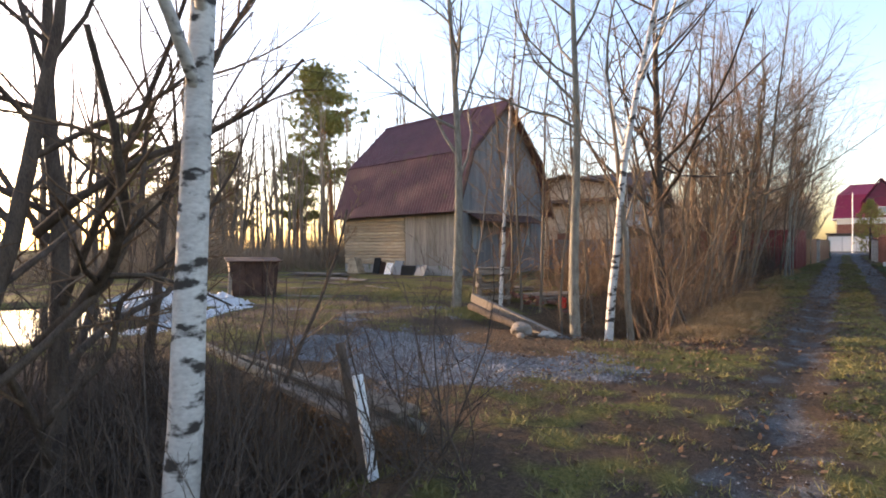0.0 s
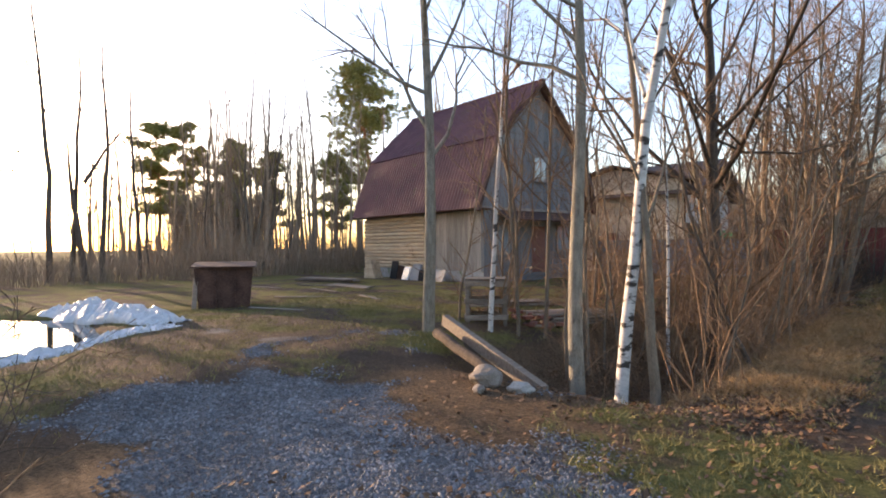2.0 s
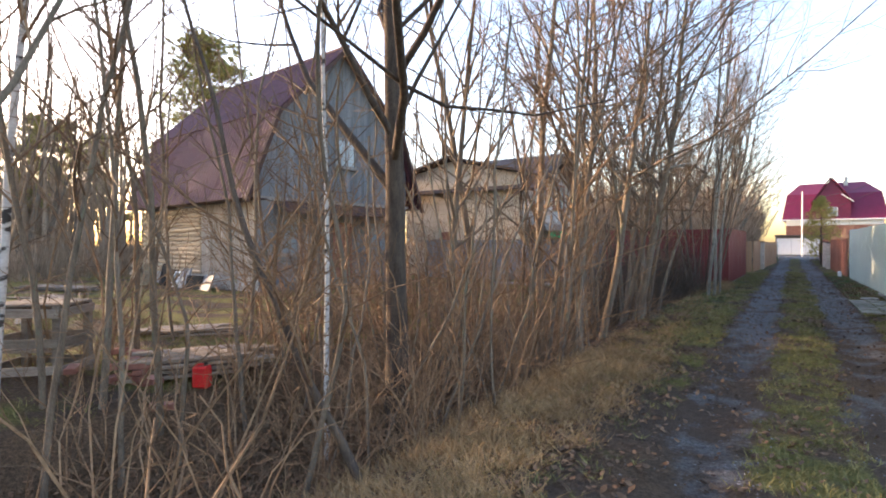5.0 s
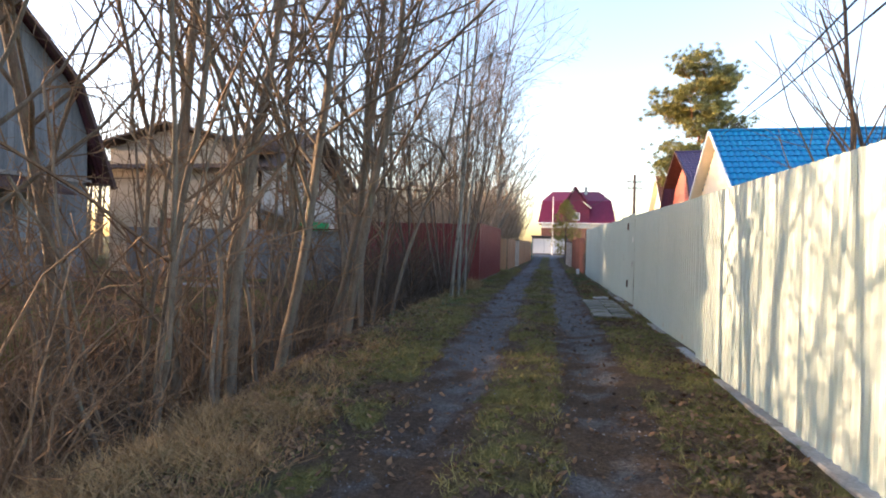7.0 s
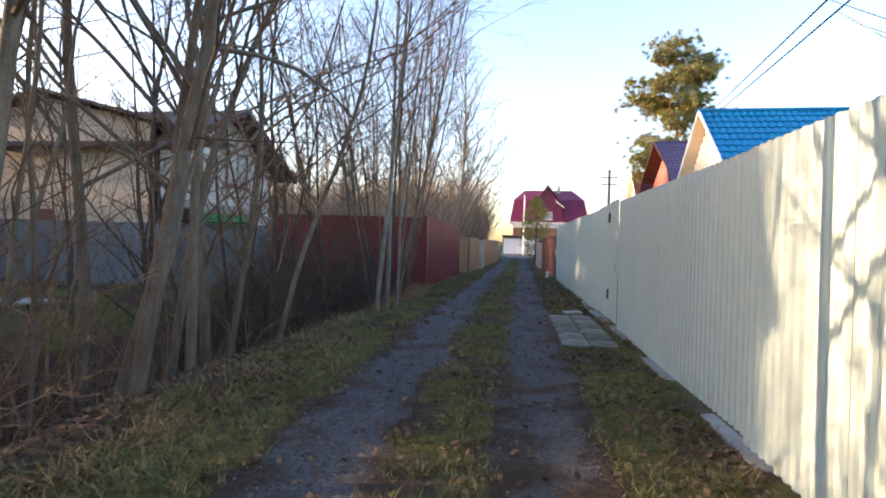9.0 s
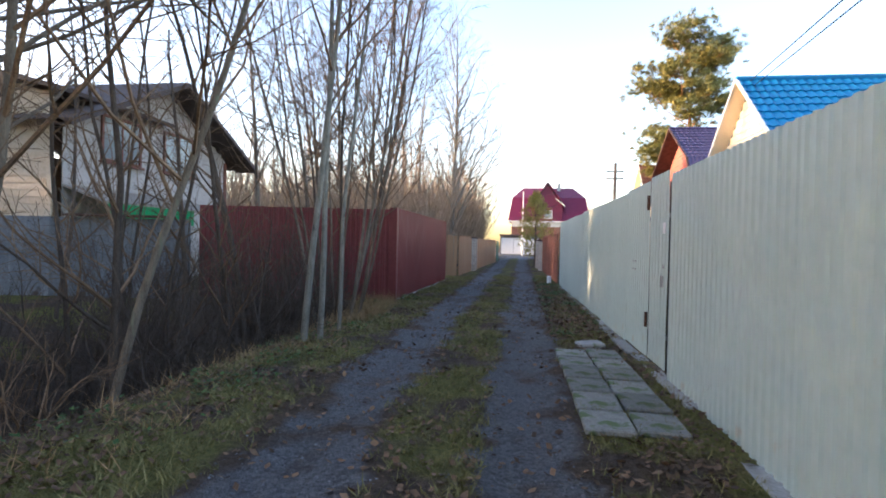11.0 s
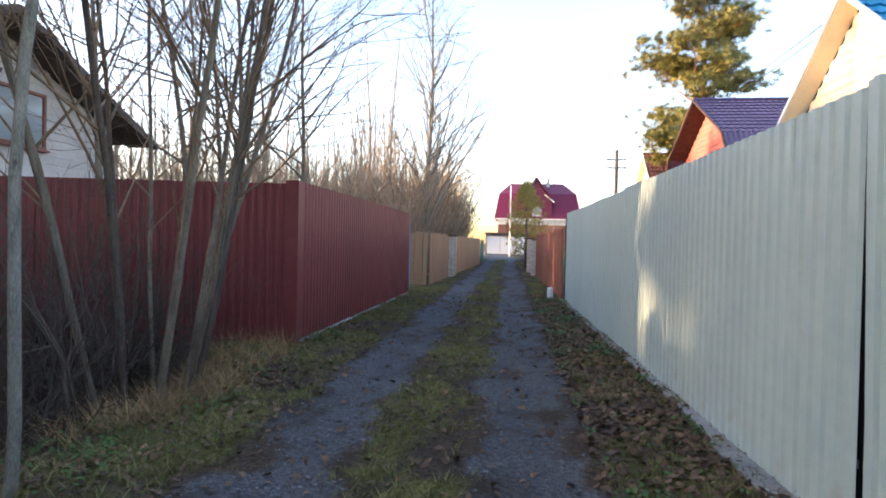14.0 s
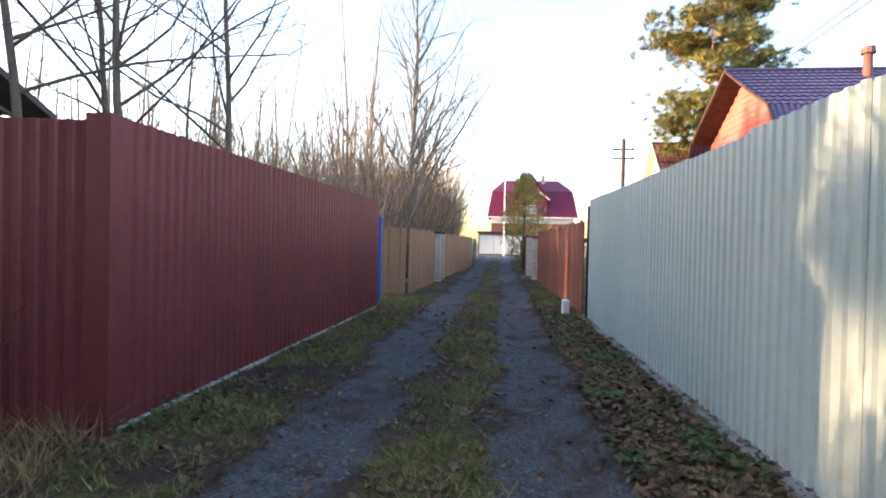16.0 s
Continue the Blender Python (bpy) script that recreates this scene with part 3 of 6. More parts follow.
def brick_post(x, y, z, tall):
    t = thing("brick_gate_post", "sand-coloured brick gate post with a flat cap", "gate post", pose(x, y, z), "brick posts")
    n = int(tall / 0.075)
    brick = Mesh().box(-0.125, -0.003, -0.125, 0.125, 0, 0.065, bevel=0.004).data("brick", M_BRICK)
    part("core", Mesh().box(-0.11, 0.11, -0.11, 0.11, -0.1, tall), M_CONCRETE, t)
    for i in range(n):
        for s in (0, 180):
            part("brick", brick, M_BRICK, t, at=pose(0, 0, i * 0.075, 0, 0, s + 90 * (i % 2)))
    part("cap", Mesh().box(-0.16, 0.16, -0.16, 0.16, tall, tall + 0.05, bevel=0.01), M_ROOFEDGE, t)


def far_fences():
    plank_fence("tan_board_fence", "ochre brown board fence along the lane", (-1.85, 32.95), (-1.72, 37.2), -0.02, 1.66, M_TAN, 0.14, 0.004, "tan fence")
    plank_fence("tan_board_fence", "ochre brown board fence turning in from the lane", (-2.75, 32.65), (-1.87, 32.92), -0.02, 1.66, M_TAN, 0.14, 0.004, "tan fence")
    plank_fence("tan_board_fence", "ochre brown board fence along the lane", (-1.68, 38.5), (-1.2, 51.0), 0.0, 1.62, M_TAN, 0.2, 0.004, "tan fence")
    brick_post(-1.66, 37.4, 0, 1.6)
    brick_post(-1.66, 38.3, 0, 1.6)
    t = plank_fence("tan_board_gate", "ochre board gate between brick posts", (-1.66, 37.55), (-1.66, 38.15), 0.05, 1.5, M_TAN, 0.14, 0.004, "")
    plank_fence("brown_plank_fence", "reddish brown weathered plank fence", (1.78, 39.4), (1.93, 29.5), 0.02, 1.72, M_BROWNPLANK, 0.13, 0.012, "brown fence", 0.04)
    brick_post(1.72, 39.8, 0, 1.55)
    brick_post(1.62, 42.2, 0, 1.6)
    plank_fence("brown_plank_fence", "dark plank fence beyond the brick posts", (1.9, 60), (1.65, 42.5), 0.02, 1.5, M_BROWNPLANK, 0.2, 0.01, "brown fence", 0.04)
    p = thing("kerb_stone", "white marker stone at the brown fence corner", "stone", pose(1.66, 29.9, 0.0))
    part("stone", Mesh().box(-0.07, 0.07, -0.07, 0.07, -0.1, 0.28, bevel=0.03), M_TRIMW, p)
    plank_fence("green_far_fence", "green fence past the lane's end", (-1.15, 51.2), (-1.3, 58), 0.05, 1.5, M_GREENFENCE, 0.2, 0.004, "")


# ---- houses ----
def boards(parent, name, mat, width, tall_at, step, deep=0.02, upright=False, z0=0.0, start=0.0, m=None):
    """Cladding boards on the plane y = 0 facing -y, from x = start to width; tall_at(x) gives the top."""
    if upright:
        n = max(1, int((width - start) / step))
        w = (width - start) / n
        for i in range(n):
            x = start + i * w
            h0, h1 = tall_at(x + 0.004), tall_at(x + w - 0.004)
            if min(h0, h1) - z0 > 0.05:
                b = Mesh().add([(x + 0.004, 0, z0), (x + w - 0.004, 0, z0), (x + w - 0.004, 0, h1), (x + 0.004, 0, h0), (x + 0.004, -deep, z0), (x + w - 0.004, -deep, z0), (x + w - 0.004, -deep, h1), (x + 0.004, -deep, h0)],
                               [(3, 2, 1, 0), (4, 5, 6, 7), (0, 1, 5, 4), (1, 2, 6, 5), (2, 3, 7, 6), (3, 0, 4, 7)])
                part(name, b, mat, parent, at=m)
    else:
        top = max(tall_at(start + (width - start) * i / 40) for i in range(41))
        n = int((top - z0) / step)
        for i in range(n):
            a = z0 + i * step
            xs = [start + (width - start) * k / 80 for k in range(81) if tall_at(start + (width - start) * k / 80) >= a + step * 0.6]
            if len(xs) > 1:
                part(name, Mesh().prism([(0.0, a), (-deep, a), (-deep * 0.3, a + step), (0.0, a + step)], xs[0], xs[-1], "x"), mat, parent, at=m)


def window(parent, m, w, h, frame_mat, panes=2, name="window"):
    """A framed window on the plane y = 0 facing -y, centred on x, from z = 0 up."""
    f = 0.07
    win = part(name, Mesh().box(-w / 2, w / 2, -0.06, 0.0, 0, f).box(-w / 2, w / 2, -0.06, 0.0, h - f, h).box(-w / 2, -w / 2 + f, -0.06, 0.0, f, h - f).box(w / 2 - f, w / 2, -0.06, 0.0, f, h - f), frame_mat, parent, at=m)
    pw = (w - 2 * f) / panes
    for i in range(panes):
        x = -w / 2 + f + i * pw
        part("pane", Mesh().box(x + 0.02, x + pw - 0.02, -0.03, -0.02, f + 0.02, h - f - 0.02), M_GLASS, win)
        if i:
            part("mullion", Mesh().box(x - 0.02, x + 0.02, -0.055, -0.005, f, h - f), frame_mat, win)
    part("sill", Mesh().box(-w / 2 - 0.05, w / 2 + 0.05, -0.12, 0, -0.05, 0), frame_mat, win)
    return win


def roof_sheets(parent, name, mat, p0, p1, p2, p3, width=1.0, pitch=0.2, deep=0.03):
    """A roof slope from the eave p0-p1 up to the ridge p3-p2 as profiled sheets side by side."""
    p0, p1, p2, p3 = (Vector(p) for p in (p0, p1, p2, p3))
    nrm = (p1 - p0).cross(p3 - p0).normalized()
    n = max(1, round((p1 - p0).length / width))
    for i in range(n):
        me = Mesh()
        k = max(2, round(width / pitch))
        rows = []
        for j in range(k + 1):
            for s, up in ((0.0, 0.0), (0.5, deep)):
                t = (i + (j + s) / k) / n
                if t <= (i + 1) / n + 1e-6:
                    rows.append((p0.lerp(p1, t) + nrm * up, p3.lerp(p2, t) + nrm * up))
        for a, b in rows:
            me.v += [tuple(a), tuple(b), tuple(b - nrm * 0.03), tuple(a - nrm * 0.03)]
        for q in range(len(rows) - 1):
            for c in range(4):
                me.f.append((q * 4 + c, q * 4 + 4 + c, q * 4 + 4 + (c + 1) % 4, q * 4 + (c + 1) % 4))
        part(name, me, mat, parent)


def tile_roof(parent, name, mat, p0, p1, p2, p3, step=0.35, wave=0.22):
    """A slope of pressed metal tile: stepped courses with waves across."""
    p0, p1, p2, p3 = (Vector(p) for p in (p0, p1, p2, p3))
    nrm = (p1 - p0).cross(p3 - p0).normalized()
    rows = max(1, round((p3 - p0).length / step))
    cols = max(2, round((p1 - p0).length / wave)) * 3
    for r in range(rows):
        me = Mesh()
        for t, lift in ((r / rows, 0.035), ((r + 1) / rows, 0.0)):
            a, b = p0.lerp(p3, t), p1.lerp(p2, t)
            for c in range(cols + 1):
                o = a.lerp(b, c / cols) + nrm * (lift + 0.02 * math.sin(2 * math.pi * c / 3))
                me.v.append(tuple(o))
        a, b = p0.lerp(p3, r / rows), p1.lerp(p2, r / rows)
        for c in range(cols + 1):
            me.v.append(tuple(a.lerp(b, c / cols) - nrm * 0.01))
        for c in range(cols):
            me.f.append((c, c + 1, cols + 2 + c, cols + 1 + c))
            me.f.append((2 * (cols + 1) + c, 2 * (cols + 1) + c + 1, c + 1, c))
        part(name, me, mat, parent, smooth=False)


def barn():
    """Gambrel-roofed old house. Local x runs away from the gable, local y to the back."""
    L, W, K, ZE, ZK, ZA = 9.5, 8.0, 1.15, 2.95, 5.9, 8.65
    c, s = math.cos(0.117), math.sin(0.117)

    def P(l, w, z):
        return Vector((-14.02 - c * l + s * w, 10.6 + s * l + c * w, z))
    t = thing("old_gambrel_house", "old log and plank house with a maroon gambrel roof", "house", pose(-14.02, 10.6, 0))
    inv = pose(14.02, -10.6, 0)

    def Q(l, w, z):
        return inv @ P(l, w, z)
    o = 0.35   # eave overhang
    # long side facing the yard: local x along the wall from far end to gable, facing out
    far = Q(L - 0.5, o + 0.25, 0)
    side = pose(far.x, far.y, 0, 0, 0, -math.degrees(0.117))
    ln = L - 0.9
    split = 4.9
    part("wall_core", Mesh().box(0, ln, 0.02, 0.2, -0.3, 3.0), M_GREYWALL, t, at=side)
    logs = part("log_wall", Mesh().box(0, split, -0.005, 0.015, 0.0, 0.1), M_LOG, t, at=side)
    z = 0.45
    rnd = random.Random(3)
    while z < 2.85:
        hgt = rnd.uniform(0.15, 0.19)
        prof = [(0.0, z), (-0.05, z + 0.02), (-0.075, z + hgt * 0.5), (-0.05, z + hgt - 0.025), (0.0, z + hgt - 0.005)]
        part("log", Mesh().prism(prof, -0.12 + rnd.uniform(-.05, .05), split, "x"), M_LOG, logs)
        z += hgt
    boards(t, "plank", M_PLANK, ln, lambda x: 2.9, 0.16, 0.03, True, 0.35, split + 0.02, side)
    part("corner_board", Mesh().box(ln - 0.05, ln + 0.12, -0.05, 0.0, 0.2, 2.9), M_GREYWALL, t, at=side)
    part("plinth", Mesh().box(-0.1, ln + 0.1, -0.06, 0.0, -0.3, 0.42), M_CONCRETE, t, at=side)
    # gable facing the lane
    g0 = Q(0.45, o + 0.25, 0)
    gab = pose(g0.x, g0.y, 0, 0, 0, 90 - math.degrees(0.117))
    gw = W - 2 * (o + 0.25)

    def gable_top(x):
        w = x + o + 0.25
        w = min(w, W - w)
        return ZE + (ZK - ZE) * w / K - 0.1 if w < K else ZK + (ZA - ZK) * (w - K) / (W / 2 - K) - 0.1
    part("gable_core", Mesh().add([(0, 0.02, -0.3), (gw, 0.02, -0.3)] + [(gw * i / 20, 0.02, gable_top(gw * i / 20)) for i in range(20, -1, -1)], [tuple(range(23))]), M_GREYWALL, t, at=gab)
    boards(t, "gable_board", M_GREYWALL, gw, gable_top, 0.17, 0.025, True, 3.05, 0.0, gab)
    boards(t, "lower_board", M_GREYWALL, gw, lambda x: 2.95, 0.19, 0.02, True, 0.2, 0.0, gab)
    part("belt", Mesh().box(-0.1, gw + 0.1, -0.09, 0.0, 2.95, 3.06), M_PLANK, t, at=gab)
    part("porch_roof", Mesh().add([(0.6, -0.9, 2.55), (gw - 1.0, -0.9, 2.55), (gw - 1.0, 0, 2.95), (0.6, 0, 2.95), (0.6, -0.9, 2.49), (gw - 1.0, -0.9, 2.49), (gw - 1.0, 0, 2.89), (0.6, 0, 2.89)], [(0, 1, 2, 3), (7, 6, 5, 4), (0, 4, 5, 1), (1, 5, 6, 2), (3, 2, 6, 7), (0, 3, 7, 4)]), M_ROOFEDGE, t, at=gab)
    window(t, gab @ pose(1.2, -0.022, 1.15), 0.75, 1.25, M_PLANK, 2)
    window(t, gab @ pose(gw - 1.6, -0.022, 1.2), 0.95, 1.2, M_PLANK, 2)
    window(t, gab @ pose(gw / 2 + 0.2, -0.028, 4.3), 0.95, 1.1, M_PLANK, 2)
    door = part("door", Mesh().box(3.0, 3.9, -0.05, -0.023, 0.3, 2.3, bevel=0.01), M_FRAMEBROWN, t, at=gab)
    part("handle", Mesh().box(3.1, 3.14, -0.11, -0.05, 1.2, 1.35), M_STEEL, door, at=None)
    # back and far walls close the house
    part("back_wall", Mesh().slab([Q(0.45, W - 0.6, -0.3), Q(L - 0.45, W - 0.6, -0.3), Q(L - 0.45, W - 0.6, 3.0), Q(0.45, W - 0.6, 3.0)], 0.15), M_PLANK, t)
    part("far_gable", Mesh().add([Q(L - 0.5, 0.6, -0.3), Q(L - 0.5, W - 0.6, -0.3)] + [Q(L - 0.5, 0.6 + gw * i / 20, gable_top(gw * i / 20)) for i in range(20, -1, -1)], [tuple(range(23))]), M_PLANK, t)
    # roof: four slopes
    roof_sheets(t, "roof_sheet", M_OLDROOF, Q(L, 0, ZE), Q(0, 0, ZE), Q(0, K, ZK), Q(L, K, ZK), 0.95, 0.19, 0.03)
    roof_sheets(t, "roof_sheet", M_OLDROOF, Q(L, K - 0.06, ZK - 0.03), Q(0, K - 0.06, ZK - 0.03), Q(0, W / 2, ZA), Q(L, W / 2, ZA), 0.95, 0.19, 0.03)
    roof_sheets(t, "roof_sheet", M_OLDROOF, Q(0, W, ZE), Q(L, W, ZE), Q(L, W - K, ZK), Q(0, W - K, ZK), 0.95, 0.19, 0.03)
    roof_sheets(t, "roof_sheet", M_OLDROOF, Q(0, W - K + 0.06, ZK - 0.03), Q(L, W - K + 0.06, ZK - 0.03), Q(L, W / 2, ZA), Q(0, W / 2, ZA), 0.95, 0.19, 0.03)
    part("ridge_cap", Mesh().tube([Q(-0.02, W / 2, ZA), Q(L, W / 2, ZA)], [0.07, 0.07], 6), M_OLDROOF, t)
    for a, b in (((0, ZE), (K, ZK)), ((K, ZK), (W / 2, ZA)), ((W - K, ZK), (W / 2, ZA)), ((W, ZE), (W - K, ZK))):
        v0, v1 = Q(0.02, a[0], a[1] - 0.12), Q(0.02, b[0], b[1] - 0.12)
        part("verge_board", Mesh().tube([v0, v1], [0.09, 0.09], 4), M_ROOFEDGE, t)
    part("soffit", Mesh().slab([Q(0, 0.03, ZE - 0.02), Q(L, 0.03, ZE - 0.02), Q(L, 0.7, ZE - 0.02), Q(0, 0.7, ZE - 0.02)], 0.03), M_ROOFEDGE, t)
    part("soffit", Mesh().slab([Q(0, W - 0.7, ZE - 0.02), Q(L, W - 0.7, ZE - 0.02), Q(L, W - 0.03, ZE - 0.02), Q(0, W - 0.03, ZE - 0.02)], 0.03), M_ROOFEDGE, t)
    an = part("roof_aerial", Mesh().tube([Q(3.2, W / 2, ZA), Q(3.2, W / 2, ZA + 0.7)], [0.012, 0.01], 5).tube([Q(2.9, W / 2, ZA + 0.6), Q(3.5, W / 2, ZA + 0.55)], [0.012, 0.012], 5).tube([Q(3.0, W / 2 - 0.2, ZA + 0.62), Q(3.3, W / 2 + 0.2, ZA + 0.5)], [0.01, 0.01], 4), M_WIRE, t)


def cottage():
    """Siding house: ridge along x, gable to the lane, and a low cross gable towards the old house."""
    t = thing("siding_cottage", "beige and white siding cottage with a dark gabled roof", "house", pose(-10.4, 22.6, 0))
    inv = pose(10.4, -22.6, 0)

    def Q(x, y, z):
        return inv @ Vector((x, y, z))
    # gable wall facing the lane: local x runs +y
    gab = pose(0, 0, 0, 0, 0, 90)
    gw = 7.2

    def top(x):
        return 6.0 - 0.48 * abs(x - 3.7) - 0.1
    part("gable_core", Mesh().add([(0, 0.02, -0.2), (gw, 0.02, -0.2)] + [(gw * i / 20, 0.02, top(gw * i / 20)) for i in range(20, -1, -1)], [tuple(range(23))]), M_SIDINGW, t, at=gab)
    boards(t, "siding_board", M_SIDINGW, gw, top, 0.2, 0.022, False, 0.0, 0.0, gab)
    window(t, gab @ pose(1.9, -0.022, 3.3), 1.5, 1.25, M_FRAMEBROWN, 2)
    window(t, gab @ pose(4.4, -0.022, 3.3), 1.5, 1.3, M_FRAMEBROWN, 2)
    part("corner_board", Mesh().box(gw - 0.12, gw + 0.04, -0.05, 0, 0, 4.1), M_FRAMEBROWN, t, at=gab)
    # cross gable facing the old house
    fr = Q(-16.8, 22.35, 0)
    fm = pose(fr.x, fr.y, 0)
    fw = 6.35

    def top2(x):
        return 5.55 - 0.24 * abs(x - 2.8)
    part("front_core", Mesh().add([(0, 0.02, -0.2), (fw, 0.02, -0.2)] + [(fw * i / 20, 0.02, top2(fw * i / 20)) for i in range(20, -1, -1)], [tuple(range(23))]), M_SIDING, t, at=fm)
    boards(t, "siding_board", M_SIDING, fw, top2, 0.17, 0.022, False, 0.0, 0.0, fm)
    part("front_door", Mesh().box(2.2, 3.0, -0.06, -0.02, 0.0, 2.1, bevel=0.01), M_FRAMEBROWN, t, at=fm)
    part("corner_board", Mesh().box(fw - 0.1, fw + 0.04, -0.05, 0.0, 0, 4.6), M_SIDING, t, at=fm)
    part("left_wall", Mesh().slab([Q(-16.8, 29.8, -0.2), Q(-16.8, 22.4, -0.2), Q(-16.8, 22.4, 4.7), Q(-16.8, 29.8, 4.1)], 0.1), M_SIDING, t)
    part("back_wall", Mesh().slab([Q(-10.4, 29.8, -0.2), Q(-16.8, 29.8, -0.2), Q(-16.8, 29.8, 4.1), Q(-10.4, 29.8, 4.1)], 0.1), M_SIDING, t)
    # cross roof
    part("roof", Mesh().slab([Q(-17.2, 21.9, 4.87), Q(-14.0, 21.9, 5.66), Q(-14.0, 26.3, 5.66), Q(-17.2, 26.3, 4.87)], -0.1), M_DARKROOF, t)
    part("roof", Mesh().slab([Q(-14.0, 21.9, 5.66), Q(-10.0, 21.9, 4.68), Q(-10.0, 26.3, 4.68), Q(-14.0, 26.3, 5.66)], -0.1), M_DARKROOF, t)
    # main roof
    roof_sheets(t, "roof_sheet", M_DARKROOF, Q(-17.3, 21.9, 3.98), Q(-9.55, 21.9, 3.98), Q(-9.55, 26.3, 6.08), Q(-17.3, 26.3, 6.08), 1.0, 0.2, 0.025)
    roof_sheets(t, "roof_sheet", M_DARKROOF, Q(-9.55, 30.7, 3.98), Q(-17.3, 30.7, 3.98), Q(-17.3, 26.3, 6.08), Q(-9.55, 26.3, 6.08), 1.0, 0.2, 0.025)
    for y in (21.9, 30.7):
        part("verge_board", Mesh().tube([Q(-9.6, y, 3.9), Q(-9.6, 26.3, 6.0)], [0.1, 0.1], 4), M_DARKROOF, t)
    part("soffit", Mesh().slab([Q(-10.4, 26.3, 5.95), Q(-9.6, 26.3, 5.95), Q(-9.6, 30.6, 3.9), Q(-10.4, 30.6, 3.9)], 0.03), M_DARKROOF, t)
    part("soffit", Mesh().slab([Q(-9.6, 26.3, 5.95), Q(-10.4, 26.3, 5.95), Q(-10.4, 22.0, 3.9), Q(-9.6, 22.0, 3.9)], 0.03), M_DARKROOF, t)
    aw = part("veranda_roof", Mesh().slab([Q(-9.2, 22.6, 2.15), Q(-9.2, 27.6, 2.15), Q(-10.4, 27.6, 2.55), Q(-10.4, 22.6, 2.55)], 0.05), M_PLANK, t)
    part("awning", Mesh().slab([Q(-9.15, 22.6, 2.1), Q(-9.15, 26.0, 2.1), Q(-9.15, 26.0, 1.65), Q(-9.15, 22.6, 1.65)], 0.02), M_GREENCLOTH, t, "green cloth awning")


def gable_house(name, label, x, y, half, length, ze, za, wall, roof, wall_low=0.0, break_at=None, over=0.4):
    """A house whose ridge runs +x from its gable at x; y is the ridge line."""
    t = thing(name, label, "house", pose(x, y, 0))
    g = pose(over, 0, 0, 0, 0, -90)     # facing -x; local x runs -y

    def top(u):
        w = abs(u)
        if break_at and w > break_at[0]:
            return break_at[1] - (break_at[1] - ze) * (w - break_at[0]) / (half - break_at[0]) - 0.08
        z1 = break_at[1] if break_at else ze
        w1 = break_at[0] if break_at else half
        return za - (za - z1) * w / w1 - 0.08
    hw = half - 0.25
    part("gable_core", Mesh().add([(-hw, 0.02, -0.2), (hw, 0.02, -0.2)] + [(-hw + 2 * hw * i / 20, 0.02, top(-hw + 2 * hw * i / 20)) for i in range(20, -1, -1)], [tuple(range(23))]), wall, t, at=g)
    boards(t, "wall_board", wall, hw, top, 0.2, 0.02, False, wall_low, -hw, g)
    window(t, g @ pose(0, -0.022, ze - 0.9), 0.9, 1.0, M_TRIMW, 2)
    for s in (-1, 1):
        part("side_wall", Mesh().box(over, length - over, s * hw - 0.06, s * hw + 0.06, -0.2, ze), wall, t)
    part("end_wall", Mesh().box(length - over - 0.1, length - over, -hw, hw, -0.2, ze), wall, t)
    for s in (-1, 1):
        e0, e1 = (0, s * half, ze), (length, s * half, ze)
        if break_at:
            k0, k1 = (0, s * break_at[0], break_at[1]), (length, s * break_at[0], break_at[1])
            a = [e0, e1, k1, k0] if s < 0 else [e1, e0, k0, k1]
            roof_sheets(t, "roof_sheet", roof, *a, 1.0, 0.18, 0.035)
            e0, e1 = k0, k1
        r0, r1 = (0, 0, za), (length, 0, za)
        a = [e0, e1, r1, r0] if s < 0 else [e1, e0, r0, r1]
        tile_roof(t, "tile_course", roof, *a)
        pts = [(0, s * half, ze)] + ([(0, s * break_at[0], break_at[1])] if break_at else []) + [(0, 0, za)]
        for p, q in zip(pts, pts[1:]):
            part("verge_board", Mesh().tube([p, q], [0.045, 0.045], 4), M_ROOFEDGE if break_at else M_TRIMW, t)
        part("gable_soffit", Mesh().slab([(0.02, s * half, ze - 0.06), (over, s * half, ze - 0.06), (over, 0, za - 0.06), (0.02, 0, za - 0.06)], 0.02) if not break_at else Mesh().slab([(0.02, s * break_at[0], break_at[1] - 0.06), (over, s * break_at[0], break_at[1] - 0.06), (over, 0, za - 0.06), (0.02, 0, za - 0.06)], 0.02), M_ROOFEDGE if break_at else M_CREAM, t)
    part("ridge_cap", Mesh().tube([(0, 0, za + 0.02), (length, 0, za + 0.02)], [0.08, 0.08], 6), roof, t)
    return t


def right_houses():
    gable_house("blue_roof_house", "cream house with a bright blue metal tile roof", 6.3, 26.5, 2.9, 9.0, 3.3, 5.9, M_CREAM, M_BLUEROOF)
    p = gable_house("pink_board_house", "pink board house with a violet metal tile roof", 7.5, 37.9, 3.9, 10.0, 3.6, 7.0, M_PINKWALL, M_VIOLETROOF, 2.0, (2.9, 5.2), 0.7)
    part("vent_pipe", Mesh().tube([(3.9, -0.6, 6.4), (3.9, -0.6, 7.35)], [0.14, 0.12], 10).tube([(3.9, -0.6, 7.3), (3.9, -0.6, 7.5)], [0.2, 0.18], 10), M_BROWNROOF, p, "brown roof vent")
    gable_house("brown_roof_house", "small house with a brown tile roof", 9.0, 52.0, 3.0, 8.0, 4.2, 7.3, M_CREAM, M_BROWNROOF)


